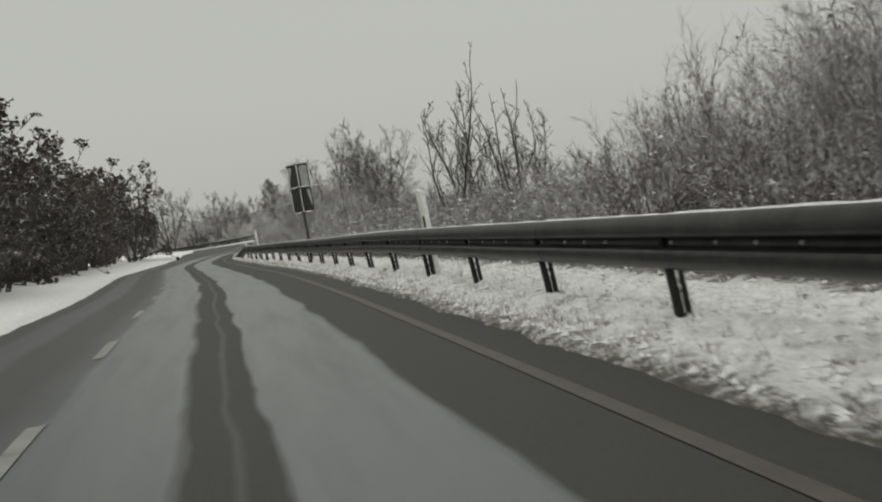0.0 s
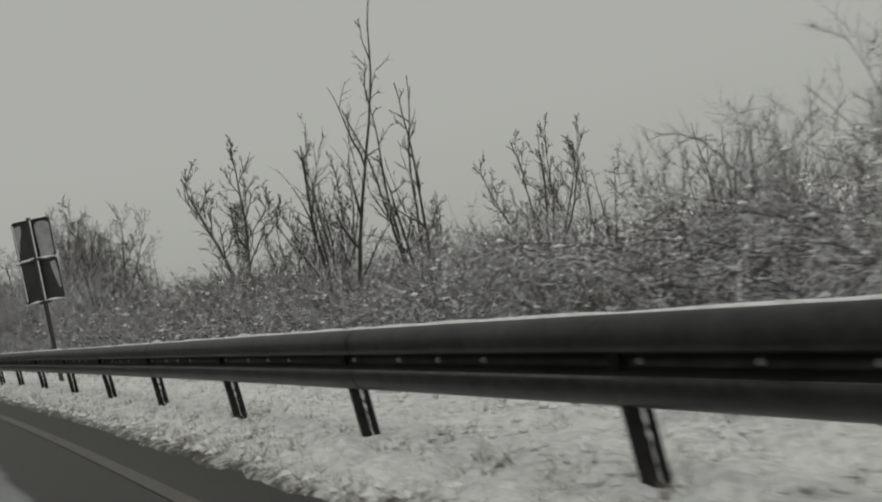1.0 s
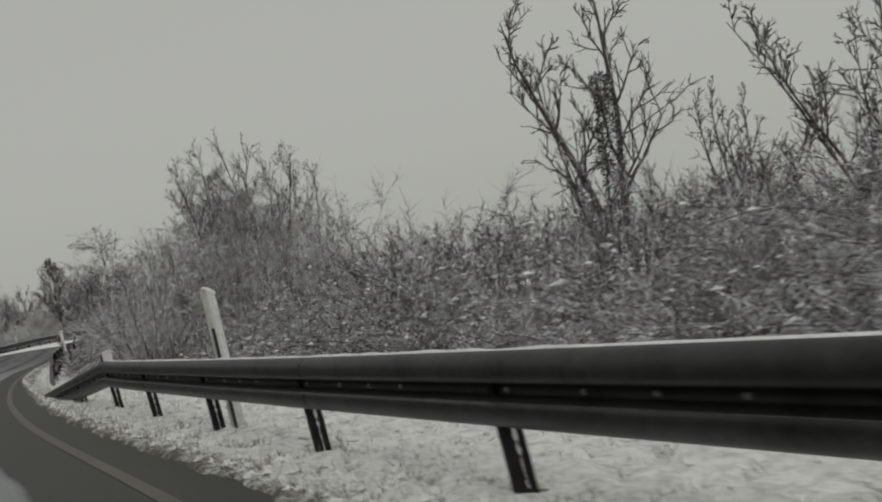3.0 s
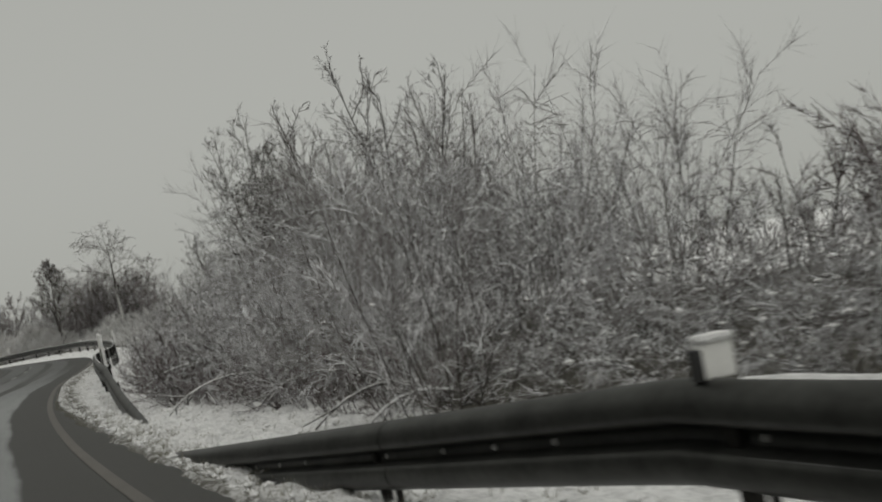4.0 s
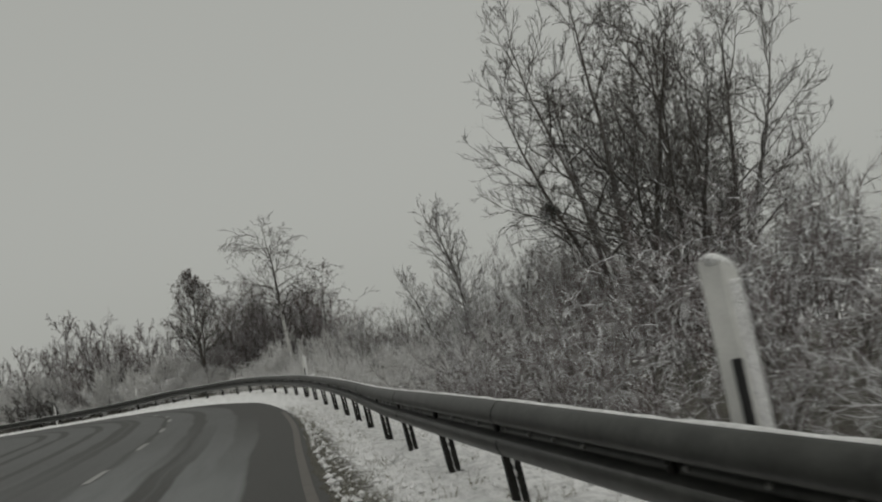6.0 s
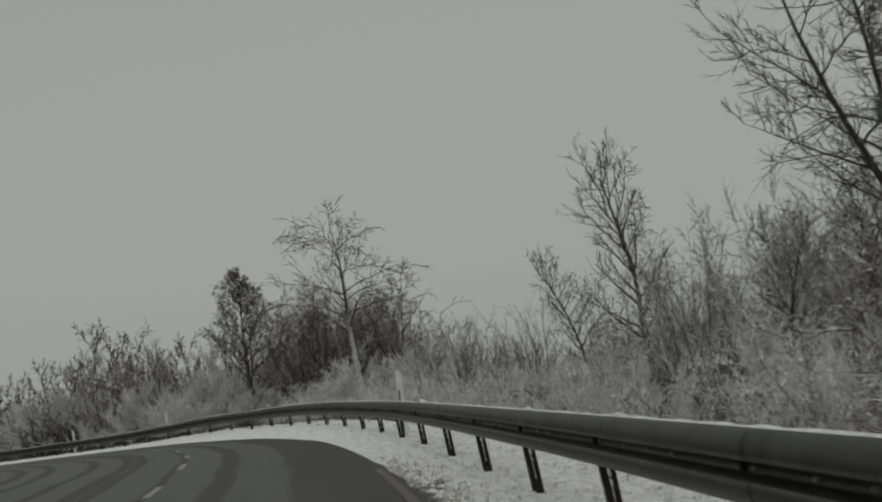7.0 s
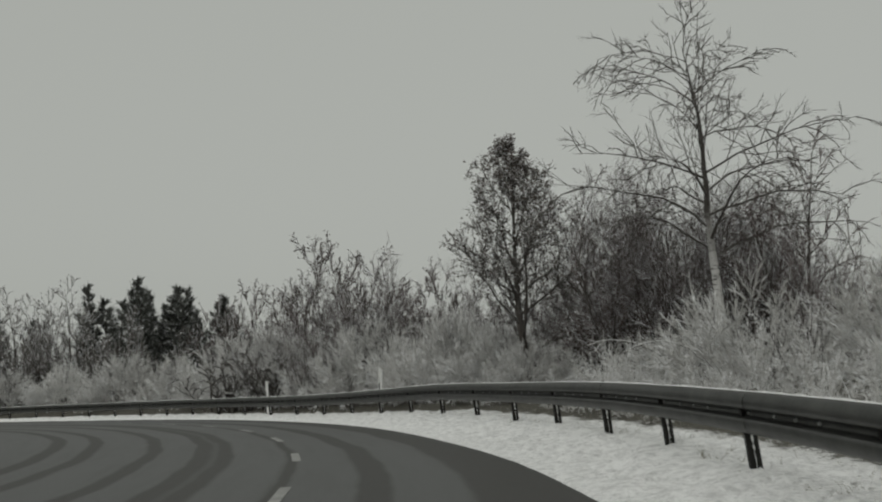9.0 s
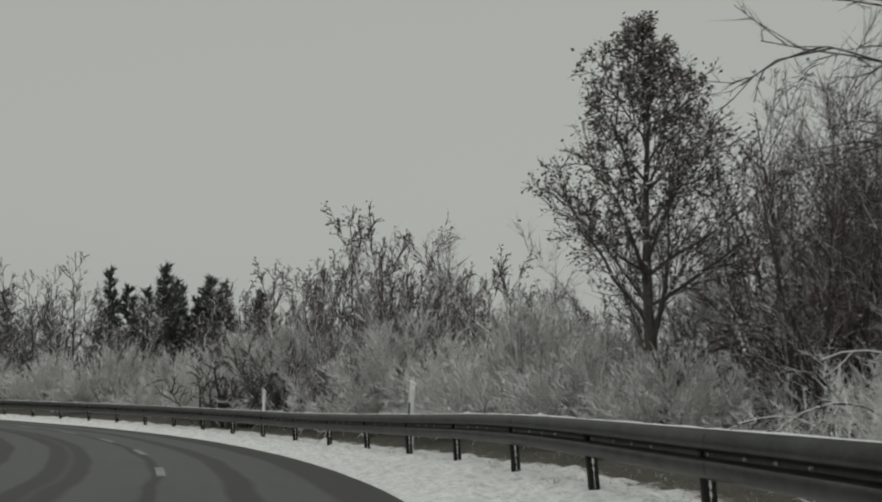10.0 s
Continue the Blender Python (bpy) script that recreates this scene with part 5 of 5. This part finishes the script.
    side = grown_tree(680, 5.2, "bare tree past the bend", lambda u: 2.4 - 1.5 * u, (34, 66), (10, 0), twig=TWIG_RED, trunks=2, trunk_r=0.07, clear=0.16, limbs=11, kids=6, third=4, fine=3, fine_r=0.008, splay=0.25)
    put(side, 8.0, 128.8, 0.68)
    more(side, [(-7.4, 152.0, 0.62)], "bare trees past the bend")
    more(side, [(-1.4, 145.2, 0.8), (2.0, 148.5, 0.66), (4.0, 146.0, 0.6), (6.5, 142.0, 0.6), (-10, 158, 0.6)], "bare trees past the bend")


def far_woods():
    fir = conifer(700, 8.6, 2.0, "dark conifer in the distant woods")
    put(fir, -21.4, 190.0, 1.12)
    more(fir, [(-25.4 + 0.8 * k + random.uniform(-0.4, 0.4), 189.5 + random.uniform(-1.5, 4), random.uniform(0.72, 1.15)) for k in range(10)] + [(-26.5 + 1.7 * k + random.uniform(-0.5, 0.5), 195 + random.uniform(-1, 3), random.uniform(0.9, 1.1)) for k in range(6)] + [(-30.5, 187, 0.8), (-33.0, 186, 0.85), (-10.0, 186, 0.6)], "distant conifers")
    more(fir, [(-28.2, 191.0, 0.92), (-27.3, 189.2, 1.08), (-26.4, 190.6, 0.98), (-17.4, 190.2, 0.92), (-16.6, 191.5, 0.8), (-23.1, 188.6, 1.18), (-20.0, 188.8, 1.1), (-24.4, 187.8, 1.0)], "distant conifers")
    bare = grown_tree(720, 7.6, "distant bare woodland tree", lambda u: 3.2 - 2.0 * u, (34, 68), (10, 0), twig=TWIG, trunks=2, trunk_r=0.11, clear=0.16, limbs=12, kids=5, third=3, fine=3, fine_r=0.016, splay=0.2)
    put(bare, -26.0, 176.0, 1.02)
    spots = [(-29 - 3.1 * k + random.uniform(-1, 1), 178 + 5 * random.random() - 2.2 * k, random.uniform(0.75, 1.0)) for k in range(12)]
    spots += [(-12 + 3.4 * k + random.uniform(-1, 1), 186 + 6 * random.random(), random.uniform(0.6, 0.85)) for k in range(14)]
    spots += [(-9 + 2.8 * k, 160 + 3 * random.random(), random.uniform(0.45, 0.6)) for k in range(8)]
    spots += [(-25.9, 172.0, 0.9), (-24.4, 170.5, 0.78), (-22.9, 176.0, 0.86), (-26.6, 176.0, 1.0), (-21.6, 179.0, 0.8), (-24.0, 174.4, 1.05), (-20.0, 176.5, 0.7), (-17.6, 178.0, 0.72), (-26.8, 180.0, 0.9), (-23.4, 184.0, 0.85), (-28.6, 183.0, 0.9), (-25.6, 184.0, 0.9), (-30.4, 179.0, 0.9), (-13.0, 181.0, 0.72), (-15.4, 184.0, 0.75), (-11.2, 178.0, 0.66)]
    more(bare, spots, "distant woodland")
    brush = shrub(740, 2.6, 2.8, 22, TWIG_DARK, BARK, "distant dark brushwood dusted with snow", fine=6, thin=3.6, name="brushwood")
    put(brush, -14.0, 170.0, 1.3)
    more(brush, [(-18 + 3.6 * k + random.uniform(-1, 1), 172 + 5 * random.random(), random.uniform(0.9, 1.4)) for k in range(11)], "distant brushwood")
    more(brush, [(1 + 2.1 * k + random.uniform(-0.6, 0.6), 139.5 - 0.9 * k + random.uniform(-0.8, 0.8), random.uniform(0.8, 1.15)) for k in range(3, 8)], "brushwood past the bend")
    more(brush, [(-8 + 2.4 * k + random.uniform(-0.6, 0.6), 149 + random.uniform(-2, 3), random.uniform(1.0, 1.5)) for k in range(9)], "brushwood past the bend")
    more(brush, [(-29 + 1.9 * k + random.uniform(-0.6, 0.6), 170 + 6 * random.random(), random.uniform(1.2, 1.7)) for k in range(13)], "distant brushwood")
    more(brush, [(-34 + 1.7 * k, 180 + 2.5 * (k % 3), 1.75 - 0.12 * (k % 4)) for k in range(11)], "distant brushwood")
    more(brush, [(-22 - 2.8 * k + random.uniform(-1, 1), 168 - 2.5 * k + 4 * random.random(), random.uniform(0.9, 1.3)) for k in range(10)], "distant brushwood")


def open_field_edge():
    """Scrub on the open side, that closes the view over the snow field."""
    scrub = shrub(780, 2.4, 2.8, 20, TWIG, BARK, "bare scrub at the edge of the snow field", fine=6, thin=1.5, name="scrub")
    put(scrub, 14.0, 30.0, 0.7)
    more(scrub, [(10.5 + 1.2 * (k % 3) + random.uniform(-0.5, 0.5), 33.5 + 2.6 * k, random.uniform(0.55, 0.75)) for k in range(11)], "scrub along the field")
    more(scrub, [(13.5 + 1.6 * (k % 2) + random.uniform(-0.6, 0.6), 100.5 + 2.5 * k, random.uniform(0.75, 0.95)) for k in range(10)], "scrub along the field")


def far_hedge():
    """The bare hedge that bounds the snow field, far from the road."""
    g = Growth(990)
    r = g.rng
    for _ in range(9000):
        y = r.uniform(8, 165)
        x = 25 + 3 * math.sin(y * 0.11) + r.gauss(0, 1.2)
        top = 1.2 + 0.7 * noise.noise((y * 0.25, 0.0, 7.0))
        z = r.uniform(-0.3, top)
        d = Vector((r.gauss(0, 0.5), r.gauss(0, 0.5), 1)).normalized()
        g.spike(Vector((x, y, z - 0.3)), d, r.uniform(0.4, 1.0), 0.022)
    tagged(g.mesh("hedge", TWIG, None), "bare hedge dusted with snow along the field", "hedge", kind="stuff")


def left_woods():
    leafy = [grown_tree(800 + 7 * k, 5.6, "dark dense roadside tree with withered leaves", lambda u: 2.7 - 1.4 * u, (5, 62), (12, 0), trunks=3, trunk_r=0.11, clear=0.04, limbs=9, kids=5, third=3, fine=2, leaves=3.0, leaf=0.19, name="leafy_tree", fine_r=0.013, twig=TWIG_DARK, leaf_skin=LEAF_DARK) for k in range(2)]
    put(leafy[0], -9.6, 30.0, 1.0), put(leafy[1], -10.2, 36.0, 1.1)
    thicket = shrub(830, 4.4, 3.6, 22, TWIG_DARK, BARK, "dense dark roadside thicket with withered leaves", fine=4, leaves=0.6, thin=3.0, name="thicket")
    put(thicket, -8.6, 27.0, 1.0)
    plant_row([thicket], s_of(27), s_of(72), 3.6, 9.2, 10.6, 0.62, 0.85, "thickets along the left roadside")
    plant_row([thicket], s_of(46), s_of(76), 4.2, 10.5, 12.0, 0.95, 1.15, "thickets along the left roadside")
    s = s_of(22)
    while s < s_of(88):
        for lat0, lat1 in ((9.4, 11.2),):
            lat = random.uniform(lat0, lat1)
            x, y = place_xy(np.array([s + random.uniform(-1, 1)]), np.array([lat]))
            pr = random.choice(leafy)
            tagged(copy_thing(pr, stand(pr, float(x[0]), float(y[0]), random.uniform(1.0, 1.3))), group="trees along the left roadside")
        s += 3.4


def verge_tufts():
    """Grass blades that stick out of the snow along the road edge and round the posts."""
    g = Growth(900)
    r = g.rng
    for _ in range(10500):
        s = r.uniform(S_FIRST - 5, KNOT[21] + 12)
        lat = float(edge_offset(s)) - 0.02 - abs(r.gauss(0, 0.3)) if r.random() < 0.55 else r.uniform(-1.8, 0.4)
        if s > KNOT[13] and (lat > 0.15 or r.random() < 0.5):
            continue
        x, y = place_xy(np.array([s]), np.array([lat]))
        p = Vector((float(x[0]), float(y[0]), float(land_height(np.array([s]), np.array([lat]))[0]) - 0.02))
        for _ in range(r.randint(3, 7)):
            d = Vector((r.gauss(0, 0.6), r.gauss(0, 0.6), 1)).normalized()
            g.spike(p + Vector((r.gauss(0, 0.02), r.gauss(0, 0.02), 0)), d, r.uniform(0.04, 0.13), 0.004)
    tagged(g.mesh("verge_grass", GRASS, None), "dry grass tufts poking through the verge snow", "grass", kind="stuff")


def verge_lumps():
    """Loose clods of snow caught on the verge grass."""
    g = Growth(950)
    r = g.rng
    for _ in range(12000):
        s = r.uniform(S_FIRST - 5, KNOT[16])
        lat = float(edge_offset(s)) - 0.03 - r.random() ** 1.4 * 2.2
        if s > KNOT[13] and lat > 0.1:
            continue
        x, y = place_xy(np.array([s]), np.array([lat]))
        z = float(land_height(np.array([s]), np.array([lat]))[0])
        g.flake(Vector((float(x[0]), float(y[0]), z + r.uniform(0.0, 0.03))), r.uniform(0.015, 0.055), 0.6)
    tagged(g.mesh("snow_clods", SNOW, None), "small clods of snow on the verge grass", "snow", kind="stuff")


plants_first_rail()
plants_gap()
plants_bend()
far_woods()
open_field_edge()
far_hedge()
left_woods()
verge_tufts()
verge_lumps()
